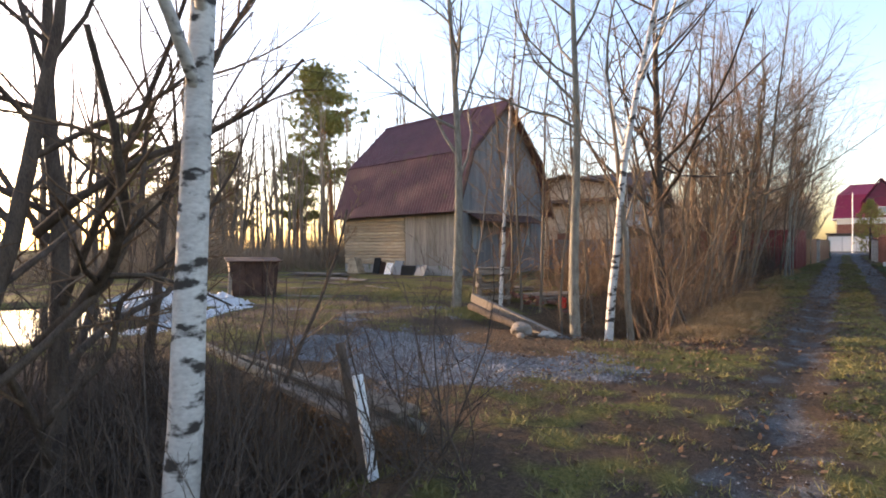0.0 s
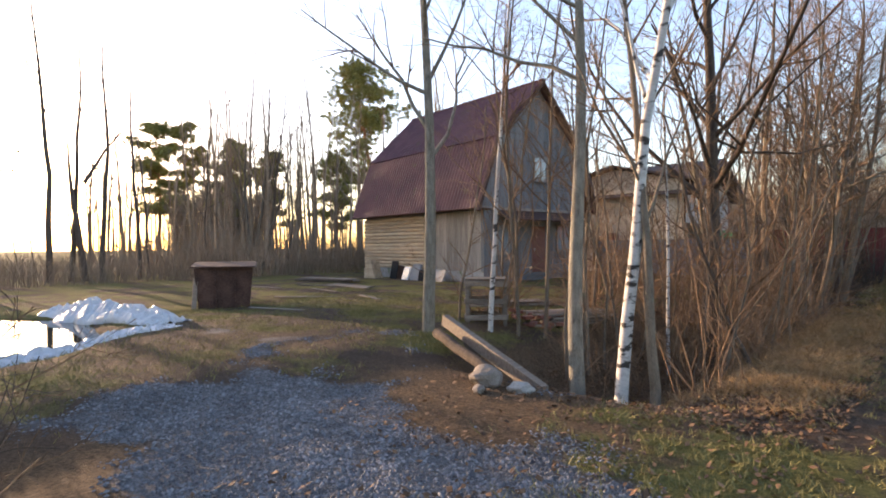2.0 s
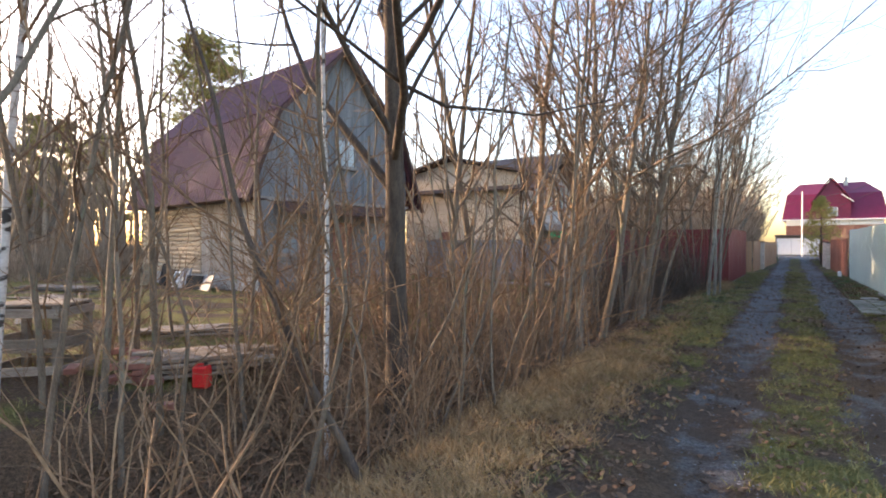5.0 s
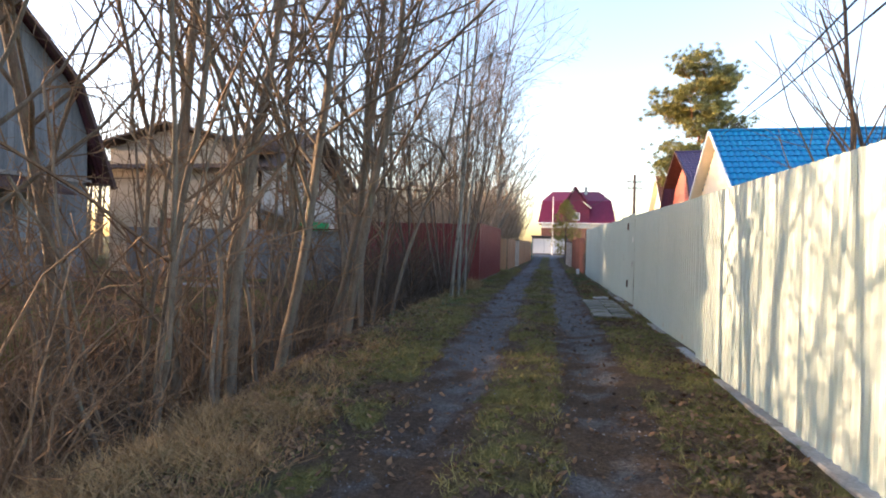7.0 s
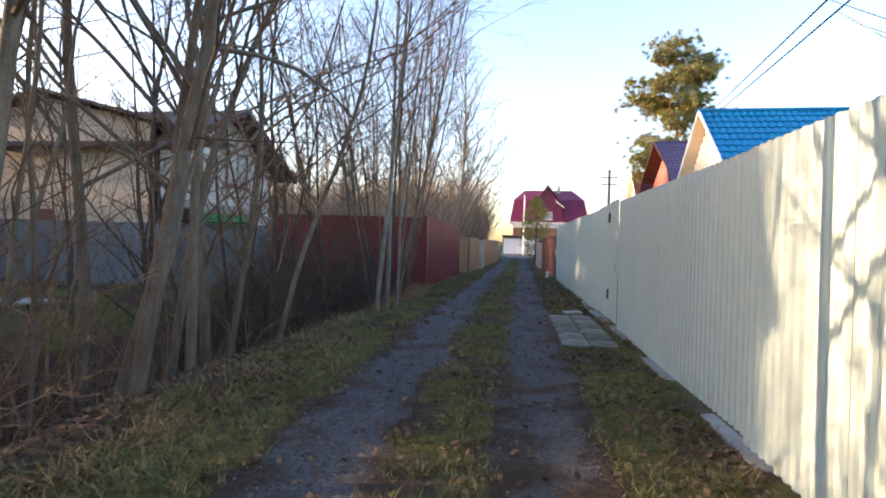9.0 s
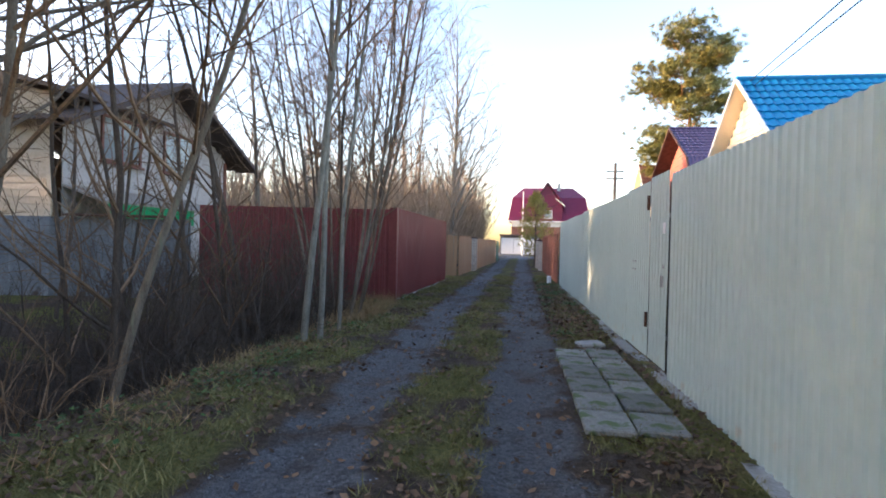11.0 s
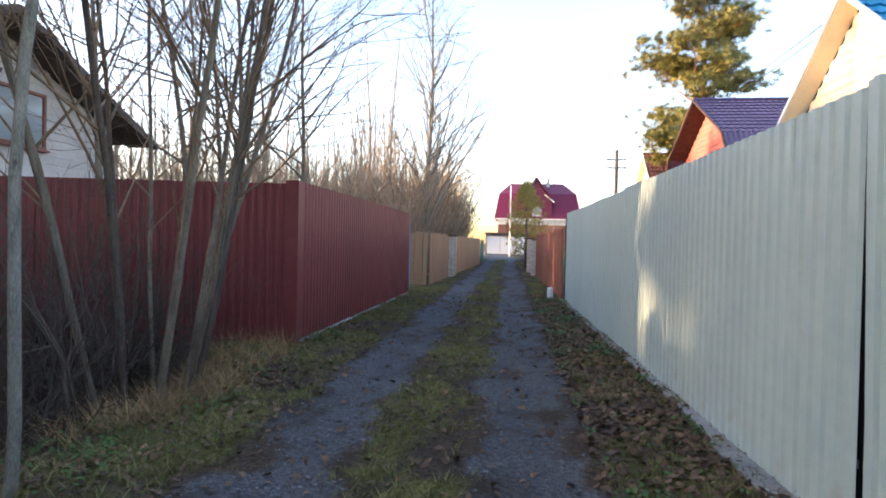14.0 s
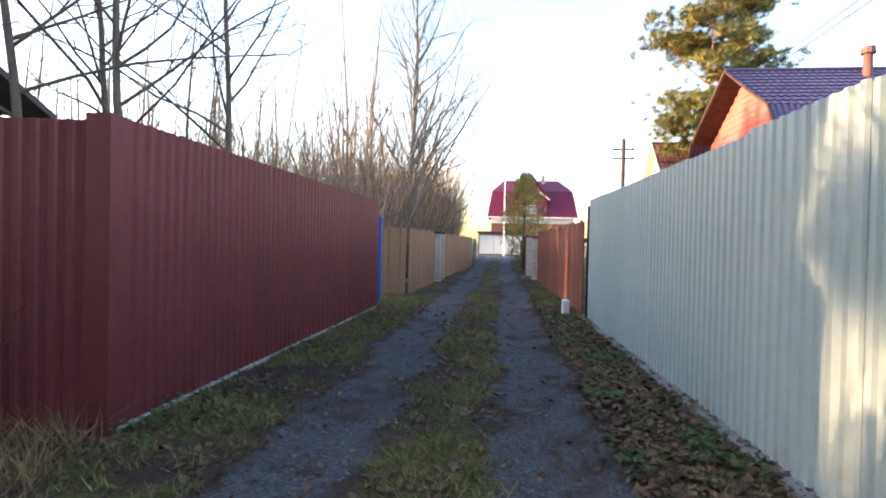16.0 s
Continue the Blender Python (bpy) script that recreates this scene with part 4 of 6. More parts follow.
def end_house():
    """The magenta-roofed mansard house and the white garage at the lane's end."""
    t = thing("magenta_roof_house", "two-storey house with a magenta mansard roof", "house", pose(4.7, 95, 0))
    part("wall", Mesh().box(-5.6, 5.6, 0, 9, -0.2, 5.2), M_CREAM, t)
    part("wall_band", Mesh().box(-5.65, 5.65, -0.05, 0.0, 4.2, 5.2), M_TRIMW, t)
    part("lower_wall", Mesh().box(-5.65, 5.65, -0.05, 0.0, -0.2, 4.15), M_BROWNROOF, t)
    # front slopes: the roof faces the lane with a steep lower and a flat upper pitch
    roof = Mesh().add([(-6.2, -0.5, 5.0), (6.2, -0.5, 5.0), (5.6, 1.4, 8.8), (-5.6, 1.4, 8.8)], [(0, 1, 2, 3)])
    roof.add([(-5.6, 1.4, 8.8), (5.6, 1.4, 8.8), (3.9, 4.5, 10.6), (-3.9, 4.5, 10.6)], [(0, 1, 2, 3)])
    roof.add([(6.2, -0.5, 5.0), (6.2, 9.5, 5.0), (5.6, 7.6, 8.8), (5.6, 1.4, 8.8)], [(0, 1, 2, 3)])
    roof.add([(-6.2, 9.5, 5.0), (-6.2, -0.5, 5.0), (-5.6, 1.4, 8.8), (-5.6, 7.6, 8.8)], [(0, 1, 2, 3)])
    roof.add([(5.6, 1.4, 8.8), (5.6, 7.6, 8.8), (3.9, 4.5, 10.6)], [(0, 1, 2)])
    roof.add([(-5.6, 7.6, 8.8), (-5.6, 1.4, 8.8), (-3.9, 4.5, 10.6)], [(0, 1, 2)])
    roof.add([(6.2, 9.5, 5.0), (-6.2, 9.5, 5.0), (-5.6, 7.6, 8.8), (5.6, 7.6, 8.8)], [(0, 1, 2, 3)])
    roof.add([(5.6, 7.6, 8.8), (-5.6, 7.6, 8.8), (-3.9, 4.5, 10.6), (3.9, 4.5, 10.6)], [(0, 1, 2, 3)])
    part("roof", roof, M_MAGENTA, t)
    # dormer gable
    part("dormer_roof", Mesh().slab([(-2.6, -0.8, 7.4), (-0.3, -0.8, 10.9), (-0.3, 4.5, 10.9), (-2.6, 4.5, 7.4)], -0.12), M_MAGENTA, t)
    part("dormer_roof", Mesh().slab([(-0.3, -0.8, 10.9), (2.3, -0.8, 7.4), (2.3, 4.5, 7.4), (-0.3, 4.5, 10.9)], -0.12), M_MAGENTA, t)
    part("dormer_wall", Mesh().prism([(-2.3, 5.2), (2.0, 5.2), (2.0, 7.5), (-0.3, 10.7), (-2.3, 7.5)], -0.4, 1.2, "y"), M_MAGENTA, t)
    window(t, pose(-0.1, -0.42, 5.5), 1.2, 1.2, M_TRIMW, 2)
    part("dormer_trim", Mesh().tube([(0.9, -0.82, 8.5), (2.3, -0.82, 7.4)], [0.09, 0.09], 4), M_TRIMW, t)
    part("gutter", Mesh().box(-6.3, 6.3, -0.62, -0.5, 4.85, 5.05), M_TRIMW, t)
    part("chimney", Mesh().box(1.4, 1.9, 3.5, 4.0, 10.0, 11.3, bevel=0.02), M_STEEL, t)
    g = thing("white_garage", "white sheet garage doors with a snow-white base at the lane's end", "garage", pose(0.45, 75, 0.13))
    part("body", Mesh().box(-2.3, 2.3, 0.05, 5, -0.3, 2.25), M_GREYWALL, g)
    for i in range(3):
        x = -2.15 + i * 1.44
        part("door_leaf", Mesh().box(x, x + 1.41, -0.03, 0.04, 0.1, 2.0, bevel=0.01), M_TRIMW, g)
    part("lintel", Mesh().box(-2.4, 2.4, -0.3, 5.2, 2.25, 2.42, bevel=0.02), M_DARKROOF, g)
    p = thing("street_lamp", "thin white steel lamp pole at the lane's end", "lamp pole", pose(0.75, 72, 0.1))
    part("pole", Mesh().tube([(0, 0, -0.2), (0, 0, 7.2)], [0.08, 0.05], 8), M_TRIMW, p)


def wire(p, q, sag, r=0.012, name="overhead_cable"):
    p, q = Vector(p), Vector(q)
    pts = [p.lerp(q, i / 16) - Vector((0, 0, sag * 4 * (i / 16) * (1 - i / 16))) for i in range(17)]
    tagged(part(name, Mesh().tube(pts, [r] * 17, 5), M_WIRE), "black overhead power cable", "cable", "overhead cables")


def power_line():
    t = thing("utility_pole", "dark wooden utility pole with cross-arms and insulators", "utility pole", pose(7.14, 50.6, 0))
    part("pole", Mesh().tube([(0, 0, -0.3), (0, 0, 7.3)], [0.14, 0.10], 8), M_POLEWOOD, t)
    for z in (6.2, 6.7):
        part("cross_arm", Mesh().box(-0.6, 0.6, -0.05, 0.05, z - 0.04, z + 0.04), M_POLEWOOD, t)
        for x in (-0.5, 0.5):
            part("insulator", Mesh().tube([(x, 0, z + 0.04), (x, 0, z + 0.18)], [0.04, 0.03], 8), M_TRIMW, t)
    # a low service cable behind the white fence, in two strands
    for k in (0.0, 0.14):
        pts = [Vector((0.7 + 0.224 * y + k * 0.6, y, 2.09 + 0.142 * y - k)) for y in (58, 44, 34, 28, 22, 17, 13)] + [Vector((2.9 + k, 9.0, 3.65 - k)), Vector((2.4 + k, 3.0, 3.9 - k)), Vector((3.0 + k, -30.0, 6.2 - k))]
        tagged(part("overhead_cable", Mesh().tube(pts, [0.011] * len(pts), 5), M_WIRE), "black overhead power cable", "cable", "overhead cables")
    wire((6.6, 50.6, 6.8), (0.8, 72.0, 6.6), 0.5)
    wire((6.6, 50.6, 6.3), (-0.5, 75.0, 4.4), 0.5)


barn()
cottage()
right_houses()
end_house()
white_fence()
paving()
red_fence()
grey_fence()
far_fences()
power_line()


# ---- trees ----
class Grow:
    """Grows tapered limbs into a trunk mesh and a twig mesh."""

    def __init__(self, seed):
        self.r = random.Random(seed)
        self.wood, self.twigs = Mesh(), Mesh()

    def limb(self, p, d, length, r0, r1, segs, wander, lift, mesh, sides):
        pts, rad = [p.copy()], [r0]
        d = d.normalized()
        for i in range(segs):
            d = (d + Vector((self.r.gauss(0, wander), self.r.gauss(0, wander), self.r.gauss(0, wander) + lift))).normalized()
            p = p + d * (length / segs)
            pts.append(p.copy())
            rad.append(r0 + (r1 - r0) * (i + 1) / segs)
        mesh.tube(pts, rad, sides, cap=False)
        return pts, rad

    def side(self, d, angle):
        u = d.orthogonal().normalized()
        u = Matrix.Rotation(self.r.uniform(0, 2 * math.pi), 3, d) @ u
        return (d * math.cos(angle) + u * math.sin(angle)).normalized()

    def branch(self, p, d, length, r0, depth, twigs, lift, wander=0.13):
        r = self.r
        thin = r0 < 0.02
        pts, rad = self.limb(p, d, length, r0, max(0.0018, r0 * 0.3), (5 if depth > 1 else 3) if depth else 2, wander, lift, self.twigs if thin else self.wood, 3 if r0 < 0.012 else (4 if thin else 5))
        if depth == 0:
            return
        n = max(2, round(twigs * r.uniform(0.8, 1.2)))
        for i in range(n):
            t = r.uniform(0.2, 1.0)
            k = min(len(pts) - 2, int(t * (len(pts) - 1)))
            q = pts[k].lerp(pts[k + 1], t * (len(pts) - 1) - k)
            dd = (pts[k + 1] - pts[k]).normalized()
            self.branch(q, self.side(dd, r.uniform(0.45, 0.95)), length * r.uniform(0.28, 0.5) * (1.15 - 0.5 * t), max(0.0022, rad[k] * 0.5), depth - 1, max(2, twigs * 0.6), lift * 0.6, wander)

    def tree(self, tall, r0, lean=(0, 0), limbs=22, first=0.3, spread=0.3, angle=(0.6, 1.0), twigs=7, depth=2, lift=0.08, wander=0.04, base=Vector((0, 0, -0.25))):
        d = Vector((lean[0], lean[1], 1)).normalized()
        pts, rad = self.limb(base, d, tall, r0, 0.012, 14, wander, 0.03, self.wood, 9)
        n = len(pts) - 1
        for i in range(limbs):
            t = first + (0.98 - first) * (i + self.r.random()) / limbs
            k = min(n - 1, int(t * n))
            q = pts[k].lerp(pts[k + 1], t * n - k)
            dd = (pts[k + 1] - pts[k]).normalized()
            ln = tall * spread * (1.15 - 0.85 * (t - first) / (1 - first)) * self.r.uniform(0.6, 1.15)
            self.branch(q, self.side(dd, self.r.uniform(*angle)), ln, max(0.008, min(rad[k] * 0.5, 0.012 + 0.012 * ln)), depth, twigs, lift)


def plant_tree(name, label, build, bark, twig=None, category="tree", group=""):
    """A tree of trunk and crown, standing at the origin until it is placed."""
    t = thing(name, label, category, None, group)
    part("trunk", build.wood, bark, t, smooth=True)
    if build.twigs.v:
        part("crown", build.twigs, twig or M_TWIG, t)
    return t


def put(t, x, y, turn=0.0, size=1.0, tilt=(0, 0)):
    """Copies a template to a place on the ground."""
    m = pose(x, y, height(x, y), tilt[0], tilt[1], turn)
    c = copy_thing(t, m)
    c.scale = (size, size, size)
    return c


def drop_template(t):
    for o in (*t.children_recursive, t):
        bpy.data.objects.remove(o)


def near_trees():
    def one(name, label, seed, bark, x, y, turn=0, arms=(), twig=None, **k):
        g = Grow(seed)
        k.setdefault("twigs", 7)
        g.tree(**k)
        for z, d, length, r in arms:
            g.branch(Vector((0, 0, z)), Vector(d), length, r, 2, 7, 0.0, 0.26)
        t = plant_tree(name, label, g, bark, twig)
        t.matrix_basis = pose(x, y, height(x, y), 0, 0, turn)
        return t
    one("birch_tree", "white birch trunk with dark scars beside the ditch", 1, M_BIRCH, -3.41, -7.53, tall=9, r0=0.115, lean=(0.035, 0.06), limbs=14, first=0.35, spread=0.3, wander=0.02)
    one("alder_tree", "straight grey alder trunk at the drive's edge", 2, M_BARKPOP, -7.5, 1.2, tall=11, r0=0.12, limbs=16, first=0.28, spread=0.32, wander=0.02)
    one("aspen_tree", "leaning pale grey aspen trunk on the ditch bank", 3, M_BARKPOP, -4.4, 0.95, tall=12, r0=0.115, lean=(-0.10, 0.05), limbs=15, first=0.4, wander=0.025)
    one("birch_tree", "slender white birch with a black scar on the ditch bank", 4, M_BIRCH, -3.72, 0.62, tall=11, r0=0.085, lean=(0.03, 0.07), limbs=14, first=0.35, wander=0.035)
    one("alder_tree", "thin crooked grey alder stem on the ditch bank", 5, M_BARKGREY, -3.35, 0.75, tall=8, r0=0.065, lean=(0.12, 0.10), limbs=16, first=0.3, wander=0.06)
    one("alder_tree", "thick dark alder trunk with arching limbs", 6, M_BARKDARK, -3.95, 5.1, arms=((3.9, (0.5, 0.45, 0.75), 3.0, 0.032), (4.4, (0.75, 0.6, -0.15), 3.2, 0.028), (4.6, (-0.8, 0.3, 0.5), 2.6, 0.028)), tall=12, r0=0.15, limbs=20, first=0.25, spread=0.36, angle=(0.7, 1.25), wander=0.025)
    one("birch_tree", "thin white birch stem among shrubs", 7, M_BIRCH, -4.6, 4.6, tall=8, r0=0.035, limbs=14, first=0.4, wander=0.02)
    one("willow_tree", "dark leaning willow stem at the lane's edge", 14, M_BARKDARK, -2.85, 3.35, tall=4.2, r0=0.04, lean=(-0.36, -0.3), limbs=14, first=0.25, spread=0.35, wander=0.07)
    one("birch_tree", "thin white birch stem by the board heap", 8, M_BIRCH, -6.9, 2.2, tall=9, r0=0.05, lean=(0.0, 0.0), limbs=14, first=0.4, wander=0.02)
    one("willow_tree", "dark leaning willow with long crooked limbs by the ditch", 10, M_BARKDARK, -4.9, -7.7, arms=((2.1, (0.8, 0.55, 0.55), 2.6, 0.055), (1.5, (0.7, 0.7, 0.2), 1.8, 0.035), (2.9, (0.8, 0.4, 0.4), 2.4, 0.04)), tall=8, r0=0.10, lean=(-0.1, 0.12), limbs=16, first=0.15, spread=0.45, angle=(0.7, 1.2), wander=0.06)
    one("willow_tree", "dark crooked willow stem by the ditch", 11, M_BARKDARK, -4.4, -8.25, tall=7.5, r0=0.085, lean=(0.0, 0.05), limbs=16, first=0.2, spread=0.45, angle=(0.7, 1.2), wander=0.06)
    one("willow_tree", "dark crooked willow stem over the pond bank", 12, M_BARKDARK, -6.2, -6.4, tall=7, r0=0.06, lean=(0.15, 0.0), limbs=18, first=0.2, spread=0.35, wander=0.06)
    one("willow_tree", "leaning willow sapling over the log pile", 13, M_BARKDARK, -4.9, -6.3, tall=3.6, r0=0.035, lean=(0.3, 0.2), limbs=12, first=0.3, spread=0.35, wander=0.07)
    for i, (x, y, r) in enumerate(((-6.5, 2.5, 0.035), (-6.2, 2.9, 0.04), (-7.6, 4.0, 0.04), (-5.6, 3.2, 0.04), (-8.2, 4.6, 0.03), (-5.2, 2.0, 0.03))):
        one("alder_sapling", "thin brown alder sapling", 20 + i, M_BARKGREY, x, y, tall=7.5, r0=r, limbs=16, first=0.3, spread=0.25, wander=0.05)
    rr = random.Random(77)
    for i in range(14):
        x, y = rr.uniform(-8.6, -4.4), rr.uniform(1.8, 8.5)
        one("alder_sapling", "thin brown alder sapling", 130 + i, M_BARKGREY, x, y, tall=rr.uniform(4, 7), r0=0.028, limbs=14, first=0.15, spread=0.25, wander=0.06, twigs=4)
    for i, (x, y, r, lx, ly, h) in enumerate(((-4.1, 9.7, 0.09, 0.02, 0, 12), (-3.75, 9.85, 0.06, 0.05, 0.03, 9), (-4.9, 7.6, 0.07, -0.05, 0.05, 10), (-5.2, 9.2, 0.08, 0.02, 0.02, 11))):
        one("alder_tree", "upright alder stem in the hedge row", 30 + i, M_BARKGREY, x, y, tall=h, r0=r, lean=(lx, ly), limbs=22, first=0.25, spread=0.3, wander=0.035)
    for i, (x, y, r, lx, ly, h) in enumerate(((-3.3, 9.6, 0.075, 0.06, 0.05, 10), (-3.2, 10.5, 0.075, 0.16, 0.1, 9), (-2.85, 12.0, 0.083, 0.12, 0.08, 10), (-3.3, 12.3, 0.068, 0.14, 0.1, 9), (-2.95, 13.0, 0.060, 0.02, 0.05, 11), (-3.5, 13.4, 0.060, 0.05, 0.1, 11), (-4.2, 12.8, 0.068, 0.05, 0.05, 12), (-3.1, 14.0, 0.045, 0.12, 0.08, 8), (-3.9, 14.8, 0.060, 0.0, 0.0, 11), (-3.2, 15.6, 0.045, 0.12, 0.12, 9), (-3.6, 8.6, 0.045, 0.18, 0.1, 8))):
        one("willow_tree", "spreading many-limbed dark willow by the ditch", 40 + i, M_BARKGREY, x, y, tall=h, r0=r, lean=(lx, ly), limbs=20, first=0.22, spread=0.5, angle=(0.55, 1.2), wander=0.05, twigs=7, lift=0.05)
    one("aspen_tree", "pale twin aspen stem beside the lane", 60, M_BARKPOP, -2.22, 17.95, tall=11, r0=0.05, lean=(0.06, 0.02), limbs=18, first=0.3, spread=0.2, angle=(0.4, 0.7), wander=0.02)
    one("aspen_tree", "pale twin aspen stem beside the lane", 61, M_BARKPOP, -2.08, 18.2, tall=10.5, r0=0.045, lean=(0.055, 0.03), limbs=18, first=0.3, spread=0.2, angle=(0.4, 0.7), wander=0.02)
    one("aspen_tree", "thin pale aspen stem beside the lane", 62, M_BARKPOP, -2.0, 18.75, tall=9, r0=0.033, lean=(0.02, 0.03), limbs=16, first=0.3, spread=0.2, angle=(0.4, 0.7), wander=0.035)
    for i in range(13):
        a = i * 0.7
        one("alder_tree", "thin stem of a many-stemmed grey alder clump before the red fence", 270 + i, M_BARKDARK if i % 3 == 1 else M_BARKGREY, -2.75 + 0.32 * math.cos(a), 20.9 + 0.4 * math.sin(a), tall=7.5 + (i % 3), r0=0.023 + 0.006 * (i % 3), lean=(0.22 * math.cos(a) + 0.05, 0.2 * math.sin(a)), limbs=18, first=0.25, spread=0.32, angle=(0.4, 0.8), wander=0.035)
    for i, (x, y) in enumerate(((-5.2, 25.5), (-4.6, 26.2), (-5.6, 27.5), (-4.3, 28.4), (-6.4, 24.6))):
        one("alder_tree", "tall thin alder behind the red fence", 90 + i, M_BARKGREY, x, y, tall=9.5, r0=0.07, limbs=20, first=0.3, spread=0.33, angle=(0.7, 1.15), wander=0.03)
    one("birch_tree", "tall bare birch behind the tan fence", 100, M_BARKPOP, -3.2, 41.0, tall=14.5, r0=0.14, limbs=56, first=0.14, spread=0.34, angle=(0.4, 0.75), twigs=8, wander=0.02)
    one("birch_tree", "bare birch behind the tan fence", 101, M_BARKPOP, -3.6, 46.5, tall=9.5, r0=0.10, limbs=30, first=0.2, spread=0.27, angle=(0.4, 0.75), twigs=8, wander=0.02)
    for i in range(15):
        x, y = rr.uniform(-7.2, -3.0), rr.uniform(15.6, 19.2)
        one("alder_sapling", "thin dark alder stem before the red fence", 190 + i, M_BARKDARK, x, y, tall=rr.uniform(5, 9.5), r0=rr.uniform(0.022, 0.055), lean=(rr.uniform(-0.12, 0.12), rr.uniform(-0.1, 0.1)), limbs=16, first=0.12, spread=0.26, wander=0.05, twigs=5)
    for i in range(30):
        x, y = rr.uniform(-5.2, -2.75), rr.uniform(2.6, 9.5)
        one("alder_sapling", "slender leaning alder shoot at the hedge foot", 230 + i, M_BARKGREY, x, y, tall=rr.uniform(2.4, 5.2), r0=rr.uniform(0.014, 0.028), lean=(rr.uniform(-0.35, 0.35), rr.uniform(-0.35, 0.35)), limbs=9, first=0.2, spread=0.24, wander=0.08, twigs=3, depth=1)
    # fruit tree over the white fence
    for i, (x, y, lx) in enumerate(((4.0, 11.5, -0.08), (4.4, 11.9, 0.12), (4.2, 11.1, 0.0))):
        one("fruit_tree", "bare fruit tree with upright whips behind the white fence", 110 + i, M_BARKDARK, x, y, tall=5.0, r0=0.04, lean=(lx, -0.08), limbs=13, first=0.3, spread=0.5, angle=(0.3, 0.75), twigs=4, depth=1, lift=0.16)
    for i in range(10):
        x, y = rr.uniform(-4.6, -3.0), rr.uniform(8.0, 15.5)
        one("alder_sapling", "thin sunlit alder sapling in the hedge row", 160 + i, M_BARKGREY, x, y, tall=rr.uniform(5, 8.5), r0=rr.uniform(0.02, 0.035), lean=(rr.uniform(-0.1, 0.2), rr.uniform(-0.1, 0.15)), limbs=16, first=0.15, spread=0.26, wander=0.05, twigs=5)


def pine(name, x, y, tall, seed, start=0.35, crown=2.6, label="tall pine with an orange trunk and clumped needles", dense=26, flat=0.45):
    """A pine with bare lower trunk and needles held in separate pads at the limb ends."""
    g = Grow(seed)
    r = g.r
    pts, rad = g.limb(Vector((0, 0, -0.3)), Vector((0.02, 0, 1)), tall * 0.96, tall * 0.015, 0.05, 12, 0.03, 0.03, g.wood, 8)
    needles = Mesh()
    for i in range(dense):
        u = (i + r.uniform(0.1, 0.9)) / dense
        t = start + (1 - start) * u
        k = min(len(pts) - 2, int(t * 12))
        q = pts[k].lerp(pts[k + 1], t * 12 - k)
        ln = crown * (0.75 + 0.5 * math.sin(2.4 * u) - flat * 1.3 * u * u) * r.uniform(0.5, 1.15)
        d = g.side(Vector((0, 0, 1)), r.uniform(1.0, 1.5))
        lp, lr = g.limb(q, d, ln, 0.05, 0.014, 4, 0.2, 0.12, g.wood, 4)
        for j in range(4):
            s = (0.45, 0.7, 0.9, 1.0)[j]
            kk = min(3, int(s * 4))
            e = lp[kk].lerp(lp[kk + 1], s * 4 - kk)
            wide = crown * r.uniform(0.12, 0.2)
            c0 = e + Vector((r.gauss(0, wide), r.gauss(0, wide), r.uniform(0.0, 0.35)))
            g.limb(e, c0 - e, (c0 - e).length, 0.016, 0.008, 2, 0.1, 0, g.wood, 3)
            for m in range(15):
                c = c0 + Vector((r.gauss(0, wide), r.gauss(0, wide), r.gauss(0.05, wide * 0.42)))
                for n in range(58):
                    v = Vector((r.gauss(0, 1), r.gauss(0, 1), r.gauss(0.5, 0.7))).normalized()
                    w = v.orthogonal().normalized() * 0.02
                    a = c + v * r.uniform(0.0, 0.15)
                    b = a + v * r.uniform(0.16, 0.30)
                    needles.add([a - w, a + w, b], [(0, 1, 2)])
    t = thing(name, label, "tree", pose(x, y, height(x, y)))
    part("trunk", g.wood, M_PINEBARK, t, smooth=True)
    part("needles", needles, M_NEEDLE, t)
    return t


def conifer(x, y, tall, wide, seed, mat, label):
    r = random.Random(seed)
    t = thing("thuja_tree", label, "tree", pose(x, y, height(x, y)))
    leaf, wood = Mesh(), Mesh()
    wood.tube([(0, 0, -0.2), (0.02, 0.02, tall * 0.5), (0, 0, tall * 0.95)], [0.07, 0.045, 0.01], 6)
    for i in range(400):
        u = r.random() ** 0.8
        z = tall * (0.12 + 0.88 * u)
        rr = wide * math.sin(math.pi * min(1, 0.18 + 0.82 * u)) ** 0.8 * r.uniform(0.35, 1.1)
        a = r.uniform(0, 2 * math.pi)
        c = Vector((rr * math.cos(a), rr * math.sin(a), z))
        if i % 5 == 0:
            wood.tube([(0, 0, max(0.2, z - 0.5 * rr - 0.2)), c], [0.012, 0.004], 3, cap=False)
        for n in range(9):
            v = Vector((math.cos(a) * 0.5 + r.gauss(0, 0.4), math.sin(a) * 0.5 + r.gauss(0, 0.4), 1 + r.gauss(0, 0.4))).normalized()
            w = v.orthogonal().normalized() * 0.025
            p = c + Vector((r.gauss(0, 0.08), r.gauss(0, 0.08), r.gauss(0, 0.08)))
            leaf.add([p - w, p + w, p + v * r.uniform(0.12, 0.25)], [(0, 1, 2)])
    part("trunk", wood, M_BARKDARK, t)
    part("foliage", leaf, mat, t)


